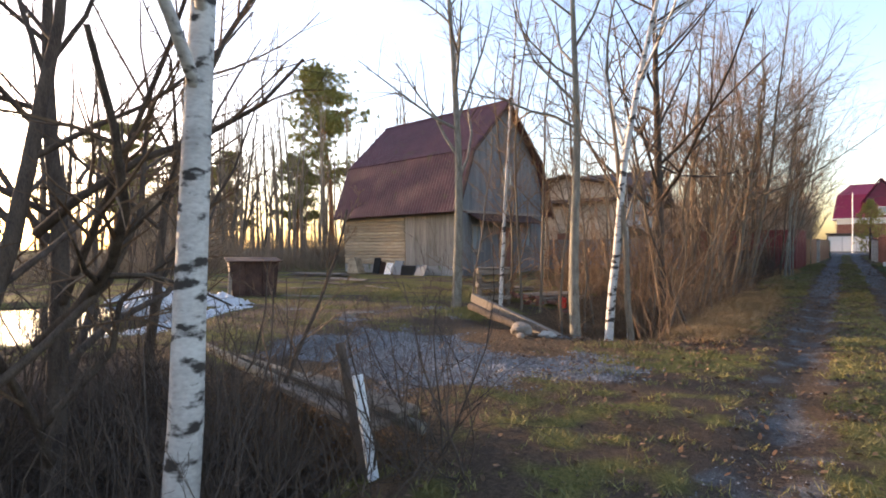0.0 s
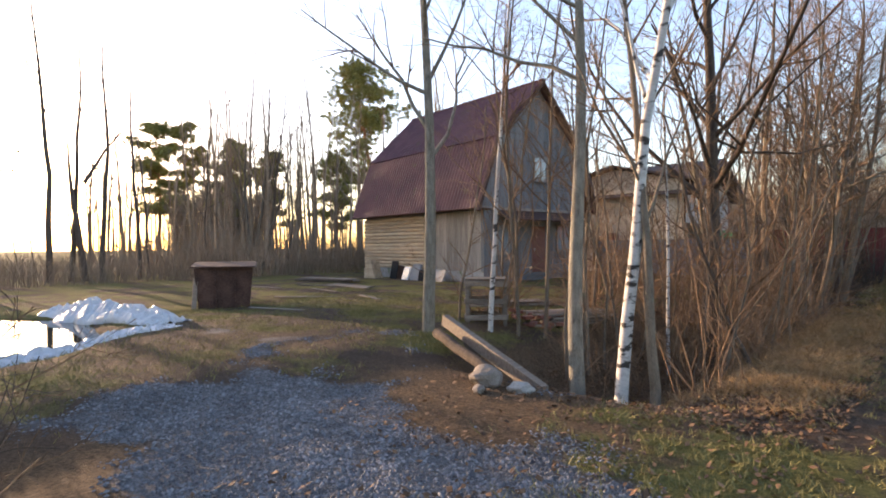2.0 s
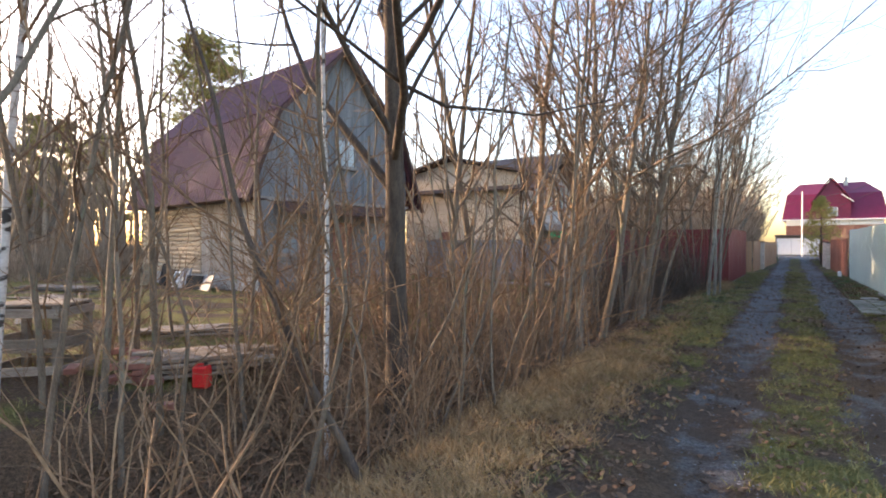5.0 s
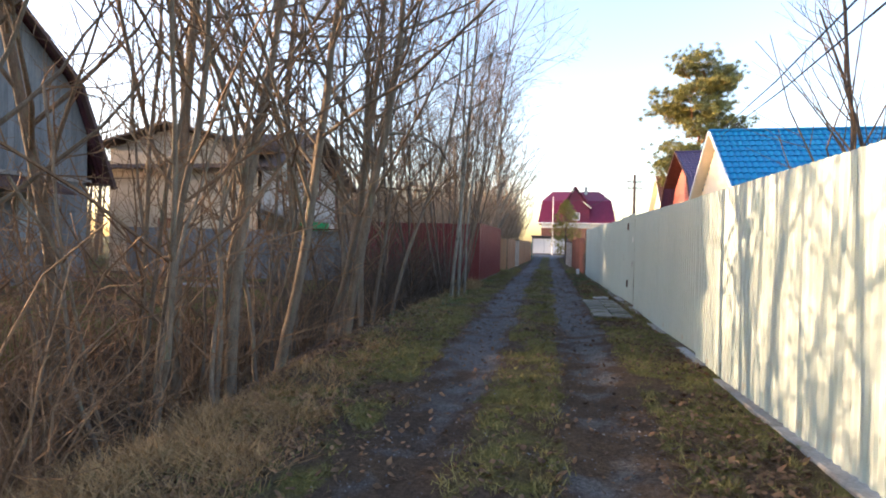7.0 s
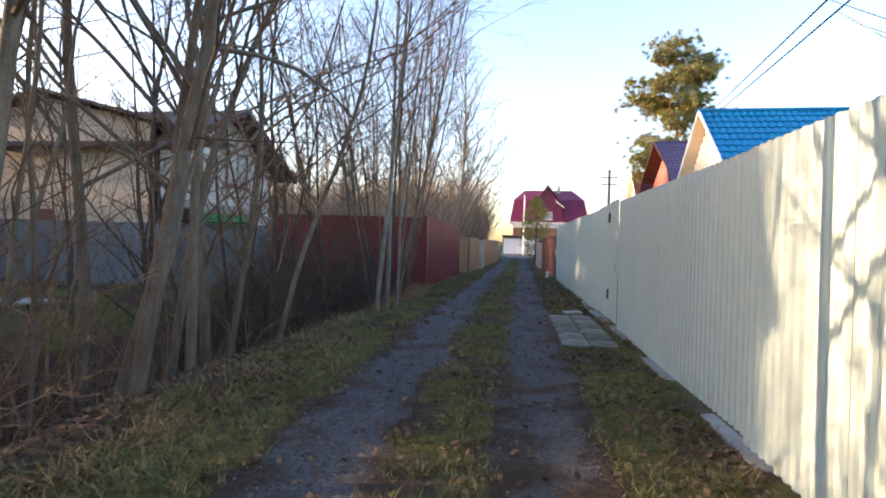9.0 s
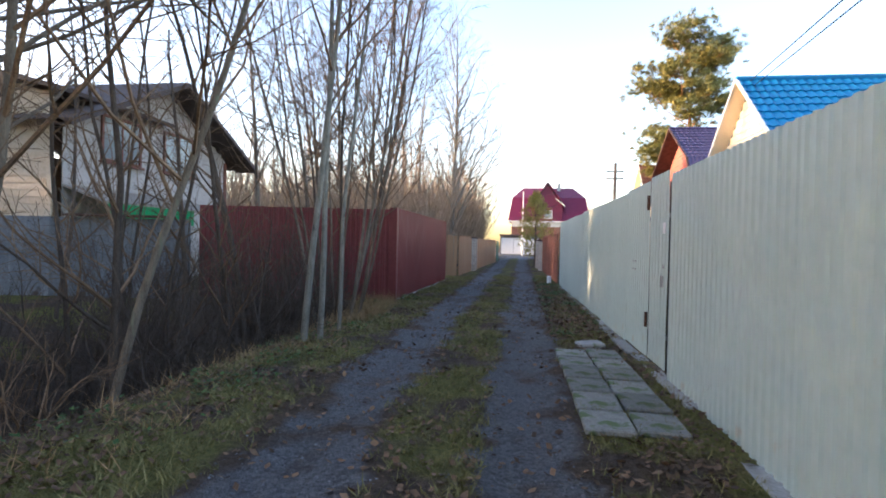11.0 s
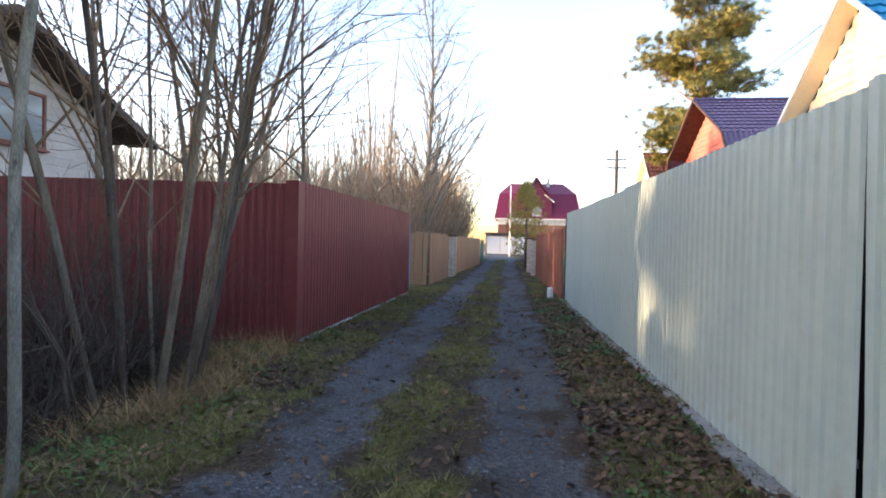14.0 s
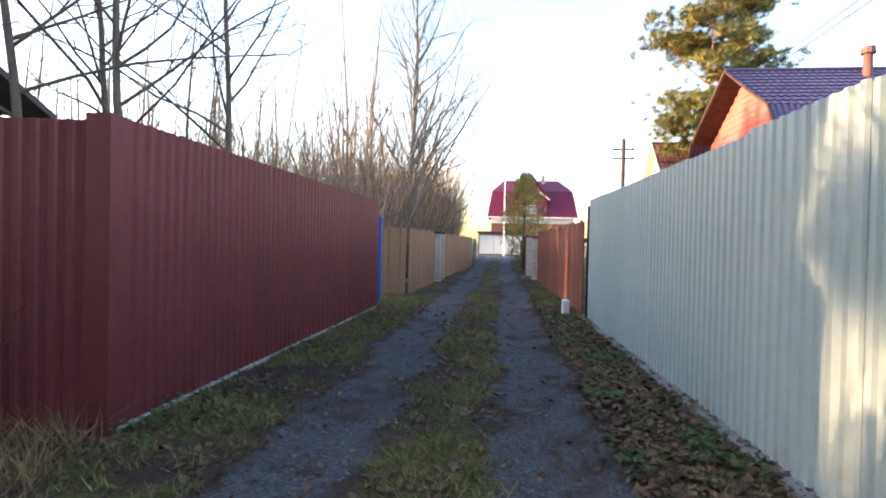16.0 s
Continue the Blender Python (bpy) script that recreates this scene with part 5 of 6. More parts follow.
def brush():
    """Dense leafless shrubs along the ditch, several shapes copied about."""
    shapes = []
    for s in range(7):
        g = Grow(200 + s)
        t = thing("leafless_shrub", "dense leafless shrub of thin %s stems by the ditch" % ("brown" if s < 5 else "dark grey"), "shrub", None, "ditch shrubs")
        for i in range(11):
            g.wood, g.twigs = Mesh(), Mesh()
            a = g.r.uniform(0, 2 * math.pi)
            o = g.r.uniform(0.1, 0.9)
            d = Vector((math.cos(a) * o, math.sin(a) * o, 1))
            p = Vector((g.r.gauss(0, 0.22), g.r.gauss(0, 0.22), -0.1))
            g.branch(p, d, g.r.uniform(0.9, 2.6), g.r.uniform(0.006, 0.016), 2, 5, 0.02, 0.22)
            part("stem", g.twigs, M_STEM if s < 5 else M_BARKDARK, t)
        shapes.append(t)
    r = random.Random(8)
    spots = []
    for i in range(30):
        y = r.uniform(1.5, 15.5)
        spots.append((ditch_line(y) + r.gauss(0.25, 0.8), y, r.uniform(0.35, 0.7)))
    for i in range(12):
        spots.append((r.uniform(-8.0, -5.3), r.uniform(2.8, 10), r.uniform(0.4, 0.7)))
    for i in range(16):
        spots.append((r.uniform(-7.0, -3.2), r.uniform(15.5, 21.6), r.uniform(0.45, 0.75)))
    for i in range(13):
        spots.append((r.uniform(-5.6, -2.9), r.uniform(19.8, 22.0), r.uniform(0.8, 1.2)))
    for i in range(44):
        y = r.uniform(-9.0, -5.7)
        spots.append((r.uniform(-6.2, -2.7 if y > -7.6 else -3.2), y, r.uniform(0.35, 0.85)))
    for i in range(9):
        spots.append((r.uniform(-5.6, -3.4), r.uniform(5.4, 14.5), r.uniform(1.1, 1.6)))
    for i in range(6):
        spots.append((r.uniform(-8.0, -5.4), r.uniform(2.5, 9), r.uniform(1.0, 1.5)))
    for i in range(38):
        spots.append((r.uniform(-6.6, -2.75), r.uniform(16.0, 21.9), r.uniform(0.6, 1.15)))
    for i in range(24):
        spots.append((r.uniform(-7.2, -4.0), r.uniform(-8.4, -6.0), r.uniform(0.7, 1.25)))
    for i in range(6):
        spots.append((r.uniform(-6.5, -4.6), r.uniform(7.6, 10.4), r.uniform(1.2, 1.7)))
    for i in range(18):
        y = r.uniform(1.8, 10.5)
        spots.append((r.uniform(-5.8, -2.75), y, r.uniform(0.55, 1.15)))
    for i in range(16):
        spots.append((r.uniform(-6.2, -3.4), r.uniform(10.5, 17.5), r.uniform(0.6, 1.1)))
    for x, y, s in spots:
        if x > -2.7:
            x = -2.8
        # below y -5 the darker stem colour stands in for the ditch's shade
        put(r.choice(shapes[5:] if y < -5 or y > 15.5 else shapes[:5]), x, y, r.uniform(0, 360), s, tilt=(r.uniform(-8, 8), r.uniform(-8, 8)))
    for t in shapes:
        drop_template(t)


def woods():
    """The wood beyond the yard and behind the fences."""
    shapes = []
    for s in range(6):
        g = Grow(300 + s)
        g.tree(tall=10 + s, r0=0.09 + 0.01 * s, limbs=14, first=0.3, spread=0.17, angle=(0.35, 0.7), twigs=5, depth=1, wander=0.02)
        m = Mesh()
        m.add(g.wood.v, g.wood.f)
        m.add(g.twigs.v, g.twigs.f)
        shapes.append((np.array(m.v), m.f))
    r = random.Random(12)

    def stand(name, label, spots):
        vs, fs, k = [], [], 0
        for x, y, s in spots:
            v, f = r.choice(shapes)
            a = r.uniform(0, 6.28)
            R = np.array([[math.cos(a), -math.sin(a), 0], [math.sin(a), math.cos(a), 0], [0, 0, 1]])
            w = v * (1.0, 1.0, 1.0) * s @ R.T + (x, y, height(x, y))
            vs.append(w)
            fs += [tuple(i + k for i in q) for q in f]
            k += len(w)
        me = bpy.data.meshes.new(name)
        me.from_pydata(np.concatenate(vs).tolist(), [], fs)
        me.materials.append(M_FARWOOD)
        tagged(new(name, me), label, "woodland", kind="stuff")
    yard = []
    for i in range(22):
        a, d = radians(r.uniform(80, 99)), r.uniform(44, 66)
        yard.append((-d * math.sin(a), -5 + d * math.cos(a), r.uniform(0.75, 1.15)))
    for i in range(240):
        a = radians(r.uniform(35, 86))
        d = r.uniform(34, 75)
        yard.append((-d * math.sin(a), 4 + d * math.cos(a), r.uniform(0.6, 1.15)))
    for i in range(70):
        a, d = radians(r.uniform(50, 84)), r.uniform(33, 46)
        yard.append((-d * math.sin(a), 4 + d * math.cos(a), r.uniform(0.8, 1.2)))
    # trees added mostly out of view, to shade the near yard and drive
    for i in range(20):
        yard.append((r.uniform(-50, -24), r.uniform(-16, -1.5), r.uniform(0.6, 0.9)))
    # the low sun reaches the lane through a gap in the wood
    yard = [p for p in yard if not 19.8 < p[1] - 0.047 * p[0] < 23.9 or r.random() < 0.08]
    yard = [p for p in yard if not -1.5 < p[1] - 0.047 * p[0] < 11 or r.random() < 0.35]
    stand("bare_woodland", "bare thin-stemmed wood beyond the yard, with unseen trees added for shade", yard)
    # unseen stand added behind the start, to dim south-facing surfaces
    stand("bare_woodland", "unseen bare wood added behind the lane's start to cut the south sky light", [(r.uniform(-34, 40), r.uniform(-60, -18), r.uniform(0.8, 1.3)) for i in range(170)])
    lane = []
    for i in range(120):
        lane.append((r.uniform(-30, -5.5), r.uniform(42, 80), r.uniform(0.62, 0.95)))
    for i in range(60):
        lane.append((r.uniform(-26, -7), r.uniform(33, 44), r.uniform(0.5, 0.75)))
    for i in range(50):
        lane.append((r.uniform(-60, 60), r.uniform(105, 150), r.uniform(0.7, 1.0)))
    stand("bare_woodland", "bare birch wood behind the fences", lane)
    def thicket(name, label, spots, mat):
        m = Mesh()
        for x, y, h in spots:
            p = Vector((x, y, height(x, y) - 0.05))
            q = p + Vector((r.gauss(0, 0.13) * h, r.gauss(0, 0.13) * h, h * 0.6))
            e = q + Vector((r.gauss(0, 0.16) * h, r.gauss(0, 0.16) * h, h * 0.4))
            w = 0.006 + 0.004 * h
            m.tube([p, q, e], [w, w * 0.7, w * 0.3], 3, cap=False)
            for k in range(7):
                a = p.lerp(q, r.uniform(0.3, 1.0))
                e2 = a + Vector((r.gauss(0, 0.2), r.gauss(0, 0.2), 0.3)) * h * r.uniform(0.3, 0.8)
                m.add([a, a + Vector((w, 0, 0)), e2], [(0, 1, 2)])
        tagged(part(name, m, mat), label, "thicket", kind="stuff")
    band = []
    for i in range(7500):
        a = radians(r.uniform(42, 103))
        d = 27 + 26 * r.random() ** 1.5
        x, y = -d * math.sin(a), 2 + d * math.cos(a)
        if not (-26 < x < -12 and 9 < y < 21):
            band.append((x, y, r.uniform(0.7, 1.5) if a > 1.5 else r.uniform(0.8, 2.4) + (1.5 if r.random() < 0.15 else 0)))
    # tall stems added behind the old house to shade the white fence's lower half
    for i in range(1100):
        band.append((r.uniform(-60, -50), r.uniform(15.5, 22.5), r.uniform(6.9, 7.5)))
    # unseen stems added left of the start, to keep low sun off the ditch
    for i in range(900):
        band.append((r.uniform(-36, -25), r.uniform(-15, -8.0), r.uniform(2.0, 5.5)))
    thicket("brown_thicket", "brown leafless thicket at the yard's far edge, with hidden stems added for shade", band, M_FARWOOD)
    band = []
    for i in range(5200):
        y = r.uniform(33, 66)
        x = -3.4 - 22 * r.random() ** 1.4
        band.append((x, y, min(7.5, r.uniform(1.5, 4.5) + (y - 33) * 0.09 + (2.0 if r.random() < 0.25 else 0))))
    for i in range(900):
        band.append((r.uniform(-22, -9), r.uniform(31, 36), r.uniform(1.0, 3.0)))
    for i in range(700):
        band.append((r.uniform(4, 40), r.uniform(62, 90), r.uniform(1.5, 4.0)))
    thicket("brown_thicket", "brown leafless thicket behind the board fences", band, M_FARWOOD)
    # slim trees close behind the pond
    g = Grow(350)
    g.tree(tall=9, r0=0.07, limbs=16, first=0.3, spread=0.2, wander=0.05, twigs=5)
    t = plant_tree("yard_tree", "thin bare tree at the yard's edge", g, M_BARKDARK, None, group="yard trees")
    for i in range(7):
        put(t, r.uniform(-50, -40), r.uniform(1, 11), r.uniform(0, 360), r.uniform(0.6, 1.0))
    for x, y, s in ((-33.5, 8.5, 1.1), (-32.0, 13.0, 1.3)):
        put(t, x, y, r.uniform(0, 360), s)
    drop_template(t)
    # five half-dead poles standing clear beyond the pond
    for i, (x, y, tall, r0, lean) in enumerate(((-30.6, 0.1, 14.3, 0.15, 0.0), (-30.5, 0.9, 12.6, 0.13, 0.03), (-30.2, 1.4, 7.6, 0.19, -0.05), (-30.2, 2.1, 13.0, 0.14, 0.05), (-29.8, 3.6, 12.2, 0.11, 0.0), (-30.9, 4.4, 9.5, 0.07, 0.02))):
        g = Grow(360 + i)
        g.tree(tall=tall, r0=r0, lean=(0.0, lean), limbs=7 if i != 2 else 3, first=0.5, spread=0.13, angle=(0.25, 0.6), twigs=3, depth=1, wander=0.045, lift=0.12)
        if i == 2:
            g.branch(Vector((0, 0, 4.6)), Vector((0, 0.55, 0.9)), 3.0, 0.1, 1, 3, 0.06, 0.12)
        t = plant_tree("dead_tree", "half-dead grey tree pole with a few short limbs beyond the pond", g, M_BARKDARK, None, group="dead trees")
        t.matrix_basis = pose(x, y, height(x, y))
    for i, (dx, lx, ly, tall) in enumerate(((0.0, 0.0, 0.02, 15.0), (0.5, 0.0, 0.16, 14.0), (-0.4, 0.0, -0.12, 12.5), (0.2, 0.1, 0.3, 10.5), (0.1, 0.0, -0.28, 9.0))):
        g = Grow(370 + i)
        g.tree(tall=tall, r0=0.17 - 0.02 * i, lean=(lx, ly), limbs=15, first=0.35, spread=0.24, angle=(0.3, 0.7), twigs=4, depth=2, wander=0.04)
        t = plant_tree("willow_tree", "large bare grey willow stem of a many-stemmed clump in the yard", g, M_BARKGREY, None, group="yard willow")
        t.matrix_basis = pose(-34.6, 12.2 + dx, height(-34.6, 12.2 + dx))


near_trees()
pine("pine_tree", 11.5, 49.5, 16.0, 400, 0.36, 3.15, dense=44, flat=0.32)
pine("pine_tree", -44.3, 30.3, 22.0, 401, 0.36, 4.4, "tall dark pine behind the old house", 34, 0.75)
for i, (x, y, h) in enumerate(((-52.0, 17.6, 12), (-58.0, 14.1, 14.5), (-59.5, 16.9, 15), (-56.2, 26.1, 12.5), (-67, 26.3, 15), (-46, 27, 11))):
    pine("pine_tree", x, y, h, 410 + i, 0.3, 2.3, "pine in the wood beyond the yard", 17, 0.7)
conifer(1.55, 46.5, 4.7, 1.1, 5, M_THUJA, "yellow-green young conifer beside the lane")
conifer(-4.5, 52.5, 5.5, 1.0, 6, M_THUJA, "rusty conifer behind the tan fence")
brush()
woods()


# ---- things in the yard ----
def crumple(mesh, r, amount):
    mesh.v = [tuple(Vector(p) + Vector((r.gauss(0, amount), r.gauss(0, amount), r.gauss(0, amount)))) for p in mesh.v]
    return mesh


def metal_box():
    """The dark sheet-metal shed box with a slightly pitched lid."""
    t = thing("metal_shed_box", "dark rusty sheet-metal box with a tilted lid standing in the yard", "shed box", pose(-16.0, 1.5, height(-16.0, 1.5), 0, 0, 62))
    w, d, h = 0.74, 0.6, 1.12
    for i, (x0, x1, y0, y1, name) in enumerate(((-w, w, -d, -d + 0.02, "front_panel"), (-w, w, d - 0.02, d, "back_panel"), (-w, -w + 0.02, -d, d, "side_panel"), (w - 0.02, w, -d, d, "side_panel"))):
        panel = crumple(Mesh().box(x0, x1, y0, y1, -0.1, h), random.Random(i), 0.008)
        panel.v = [(x * (0.84 if z < 0.3 else 1), y * (0.84 if z < 0.3 else 1), z) for x, y, z in panel.v]
        part(name, panel, M_RUSTBOX, t)
    for x in (-w, -0.25, 0.3, w):
        part("batten", Mesh().tube([(x * 0.86, -d * 0.85 - 0.02, -0.05), (x, -d - 0.02, h)], [0.03, 0.03], 4), M_RUSTBOX, t)
    lid = Mesh().slab([(-w - 0.1, -d - 0.14, h + 0.02), (w + 0.1, -d - 0.14, h + 0.0), (w + 0.1, d + 0.12, h + 0.1), (-w - 0.1, d + 0.12, h + 0.12)], -0.035)
    part("lid", lid, M_RUSTBOX, t, "rusty overhanging lid")
    part("loose_board", Mesh().box(-0.06, 0.06, -0.015, 0.015, 0, 0.9), M_BOARD, t, "pale leaning board", at=pose(-w - 0.03, -d - 0.12, -0.05, -8, 6, 20))


def pond():
    ring = [(4.4 * math.cos(a) * (1 + 0.05 * math.sin(3 * a)), 3.0 * math.sin(a) * (1 + 0.06 * math.cos(2 * a))) for a in (2 * math.pi * i / 40 for i in range(40))]
    w = Mesh()
    w.add([(x, y, 0) for x, y in ring], [tuple(range(40))])
    tagged(part("water", w, M_WATER, at=pose(-13.8, -4.9, -0.13)), "still pond water reflecting the bright sky", "water", kind="structure")
    # crumpled film: a heap and an edge strip
    r = random.Random(5)

    def film(name, label, x0, y0, x1, y1, wide, tall, nu, nv):
        m = Mesh()
        for i in range(nu + 1):
            for j in range(nv + 1):
                u, v = i / nu, j / nv
                d = Vector((y0 - y1, x1 - x0, 0)).normalized()
                p = Vector((x0 + (x1 - x0) * u, y0 + (y1 - y0) * u, 0)) + d * (v - 0.5) * wide * (0.7 + 0.5 * noise.noise((u * 5, v * 2, 1)))
                bump = tall * math.sin(math.pi * u) ** 0.5 * math.sin(math.pi * v) ** 0.7
                z = max(-0.11, height(p.x, p.y)) - 0.03 + bump * (0.55 + 0.6 * abs(noise.noise((p.x * 2.3, p.y * 2.3, 2)))) + (0.16 * abs(noise.noise((p.x * 6, p.y * 6, 5))) + 0.09 * abs(noise.noise((p.x * 13, p.y * 13, 6)))) * math.sin(math.pi * v)
                m.v.append((p.x + 0.06 * noise.noise((p.x * 7, p.y * 7, 8)), p.y, z))
        for i in range(nu):
            for j in range(nv):
                a = i * (nv + 1) + j
                m.f.append((a, a + 1, a + nv + 2, a + nv + 1))
        tagged(part(name, m, M_PLASTIC), label, "plastic film")
    film("plastic_film", "heap of crumpled whitish plastic film on the pond bank", -12.2, -1.3, -16.6, -2.3, 1.7, 0.42, 120, 56)
    film("plastic_film", "pale plastic film lying along the pond's edge", -9.9, -5.6, -11.9, -1.4, 0.9, 0.06, 60, 14)


def round_log(name, label, a, b, r, mat, group=""):
    a, b = Vector(a), Vector(b)
    pts = [a.lerp(b, i / 5) + Vector((0, 0, 0.012 * math.sin(i * 2.1))) for i in range(6)]
    return tagged(part(name, Mesh().tube(pts, [r * (1 - 0.03 * i) for i in range(6)], 10), mat, smooth=False), label, "log", group)


def stone(x, y, size, seed, mat, label, flat=0.7):
    bm = bmesh.new()
    bmesh.ops.create_icosphere(bm, subdivisions=3, radius=1)
    for p in bm.verts:
        n = noise.noise(p.co * 1.3 + Vector((seed, 0, 0))) * 0.3 + noise.noise(p.co * 4 + Vector((seed, 2, 0))) * 0.06
        p.co = Vector((p.co.x * size * 1.35, p.co.y * size, p.co.z * size * flat)) * (1 + n)
    me = bpy.data.meshes.new("stone")
    bm.to_mesh(me)
    bm.free()
    me.materials.append(mat)
    tagged(part("stone", me, mat, at=pose(x, y, height(x, y) + size * flat * 0.55, 0, 0, seed * 40)), label, "stone")


def board(x, y, z, length, turn, tilt=0.0, w=0.15, th=0.03, label="weathered grey board lying in the yard", group="yard boards"):
    return tagged(part("board", Mesh().box(-length / 2, length / 2, -w / 2, w / 2, 0, th, bevel=0.004), M_BOARD, at=pose(x, y, z, 0, tilt, turn)), label, "board", group)


def slatted_crate():
    """An open slatted crate on end among the saplings, with bricks and offcuts beside it."""
    x, y = -7.5, 2.85
    t = thing("slatted_crate", "open brown wooden slatted crate standing among saplings", "crate", pose(x, y, height(x, y), 0, 0, 38))
    w, d, h = 0.36, 0.3, 0.82
    post = Mesh().box(-0.04, 0.04, -0.04, 0.04, -0.12, h, bevel=0.006).data("corner_post", M_BOARD)
    for sx in (-1, 1):
        for sy in (-1, 1):
            part("corner_post", post, M_BOARD, t, at=pose(sx * w, sy * d, 0))
    slat = Mesh().box(-w - 0.04, w + 0.04, -0.012, 0.012, 0, 0.1, bevel=0.004).data("slat", M_BOARD)
    short = Mesh().box(-d - 0.03, d + 0.03, -0.012, 0.012, 0, 0.1, bevel=0.004).data("slat", M_BOARD)
    for k, z in enumerate((0.05, 0.36, 0.7)):
        part("slat", slat, M_BOARD, t, at=pose(0, -d - 0.054, z, 0, 1.5 * (k - 1), 0))
        part("slat", slat, M_BOARD, t, at=pose(0, d + 0.054, z))
        for sx in (-1, 1):
            part("slat", short, M_BOARD, t, at=pose(sx * (w + 0.054), 0, z, 0, 0, 90))
    for k in range(4):
        part("shelf_board", Mesh().box(-w, w, -d + 0.15 * k, -d + 0.15 * k + 0.135, 0.3, 0.325), M_BOARD, t)
    for k in range(4):
        part("top_board", Mesh().box(-w - 0.05, w + 0.05, -d - 0.03 + 0.165 * k, -d + 0.115 + 0.165 * k, h, h + 0.028, bevel=0.004), M_BOARD, t)
    rnd = random.Random(31)
    brick = Mesh().box(-0.125, 0.125, -0.06, 0.06, 0, 0.065, bevel=0.006).data("brick", M_BROWNROOF)
    for i in range(22):
        px, py = -6.75 + rnd.gauss(0, 0.38), 3.5 + rnd.gauss(0, 0.3)
        k = part("brick", brick, M_BROWNROOF, at=pose(px, py, height(px, py) + 0.065 * (i % 4) - 0.01, rnd.uniform(-4, 4), rnd.uniform(-4, 4), rnd.uniform(0, 180)))
        tagged(k, "dusty red brick in a loose heap among saplings", "brick", "brick heap")


def board_stack(x, y, turn, n, length, label, layers=4, w=0.14, th=0.04):
    t = thing("board_stack", label, "board stack", pose(x, y, height(x, y), 0, 0, turn))
    rnd = random.Random(int(x * 10))
    for k in range(layers):
        for i in range(n):
            part("board", Mesh().box(-length / 2, length / 2, -w / 2, w / 2, 0, th, bevel=0.004), M_BOARD, t, at=pose(rnd.uniform(-0.25, 0.25), (i - n / 2) * (w + 0.02), 0.02 + k * (th + 0.025), 0, 0, rnd.uniform(-3, 3)))
        for s in (-0.35, 0.35):
            part("spacer", Mesh().box(s * length - 0.03, s * length + 0.03, -n * w / 2 - 0.1, n * w / 2, -0.01 + k * (th + 0.025), 0.017 + k * (th + 0.025)), M_BOARD, t)


def canister(x, y, z):
    t = thing("red_canister", "small red plastic canister on the board stack", "canister", pose(x, y, z, 0, 0, 30))
    part("body", Mesh().box(-0.1, 0.1, -0.07, 0.07, 0, 0.27, bevel=0.025), M_REDPLASTIC, t)
    part("cap", Mesh().tube([(0.05, 0, 0.27), (0.05, 0, 0.31)], [0.025, 0.025], 8), M_BLACK, t)
    part("grip", Mesh().box(-0.08, 0.02, -0.015, 0.015, 0.275, 0.30), M_REDPLASTIC, t)


def stored_panels():
    """Stuff leaning on the log wall of the old house."""
    c, s = math.cos(0.117), math.sin(0.117)
    for i, (l, w, h, mat, tilt, name, lab) in enumerate(((4.6, 0.55, 0.62, M_TRIMW, 20, "window_sash", "old white window sash leaning by the house wall"), (3.9, 0.6, 0.75, M_GREYMETAL, 18, "metal_sheet", "grey sheet panel leaning by the house wall"), (3.1, 0.9, 0.5, M_BLACK, 14, "dark_crate", "dark crate by the house wall"), (2.3, 0.8, 0.55, M_GREYMETAL, 22, "metal_sheet", "bent grey sheet leaning by the house wall"), (5.5, 0.5, 0.85, M_BLACK, 12, "dark_crate", "dark crate by the house wall"))):
        x, y = -14.02 - c * l + s * -0.2, 10.6 + s * l - c * 0.25
        t = thing(name, lab, name.replace("_", " "), pose(x, y, height(x, y) - 0.02, -tilt, 0, -6.7 + 7 * (i % 3 - 1)))
        part("frame", Mesh().box(-w / 2, w / 2, 0, 0.05, 0, h, bevel=0.008), mat, t)
        if name == "window_sash":
            part("pane", Mesh().box(-w / 2 + 0.06, w / 2 - 0.06, -0.006, -0.002, 0.06, h - 0.06), M_GLASS, t)
        if name == "dark_crate":
            part("side", Mesh().box(-w / 2, w / 2, 0.055, 0.4, 0, h * 0.8), M_RUSTBOX, t)
    rnd = random.Random(2)
    x, y = -14.02 - c * 6.9, 10.6 + s * 6.9 - 0.35
    t = thing("firewood_stack", "stack of split boards and firewood at the house corner", "firewood", pose(x, y, height(x, y), 0, 0, -6.7))
    for k in range(9):
        for i in range(3):
            part("billet", Mesh().prism([(-0.07, 0), (0.07, 0), (0.05, 0.09), (-0.05, 0.08)], -0.55 + rnd.uniform(-0.2, 0.1) + 0.045 * k, 0.45 - 0.045 * k, "x"), M_LOG, t, at=pose(0, -0.2 + 0.16 * i, k * 0.095, 0, 0, rnd.uniform(-6, 6)))


def leaning_post():
    """The short birch post with bluish bark by the ditch, and a dark stake."""
    a, b = Vector((-3.05, -6.15, -0.45)), Vector((-3.33, -6.06, 0.40))
    m = Mesh()
    m.prism([(-0.04, -0.025), (0.035, -0.028), (0.04, 0.02), (-0.035, 0.025)], 0.0, (b - a).length, "z")
    tagged(part("marker_post", m, M_TRIMW, at=look(a, 2 * a - b)), "bluish white slab post leaning over the ditch", "post")
    round_log("dark_stake", "dark broken stake standing by the ditch", (-3.25, -6.05, -0.4), (-3.62, -5.98, 0.62), 0.045, M_BARKDARK)


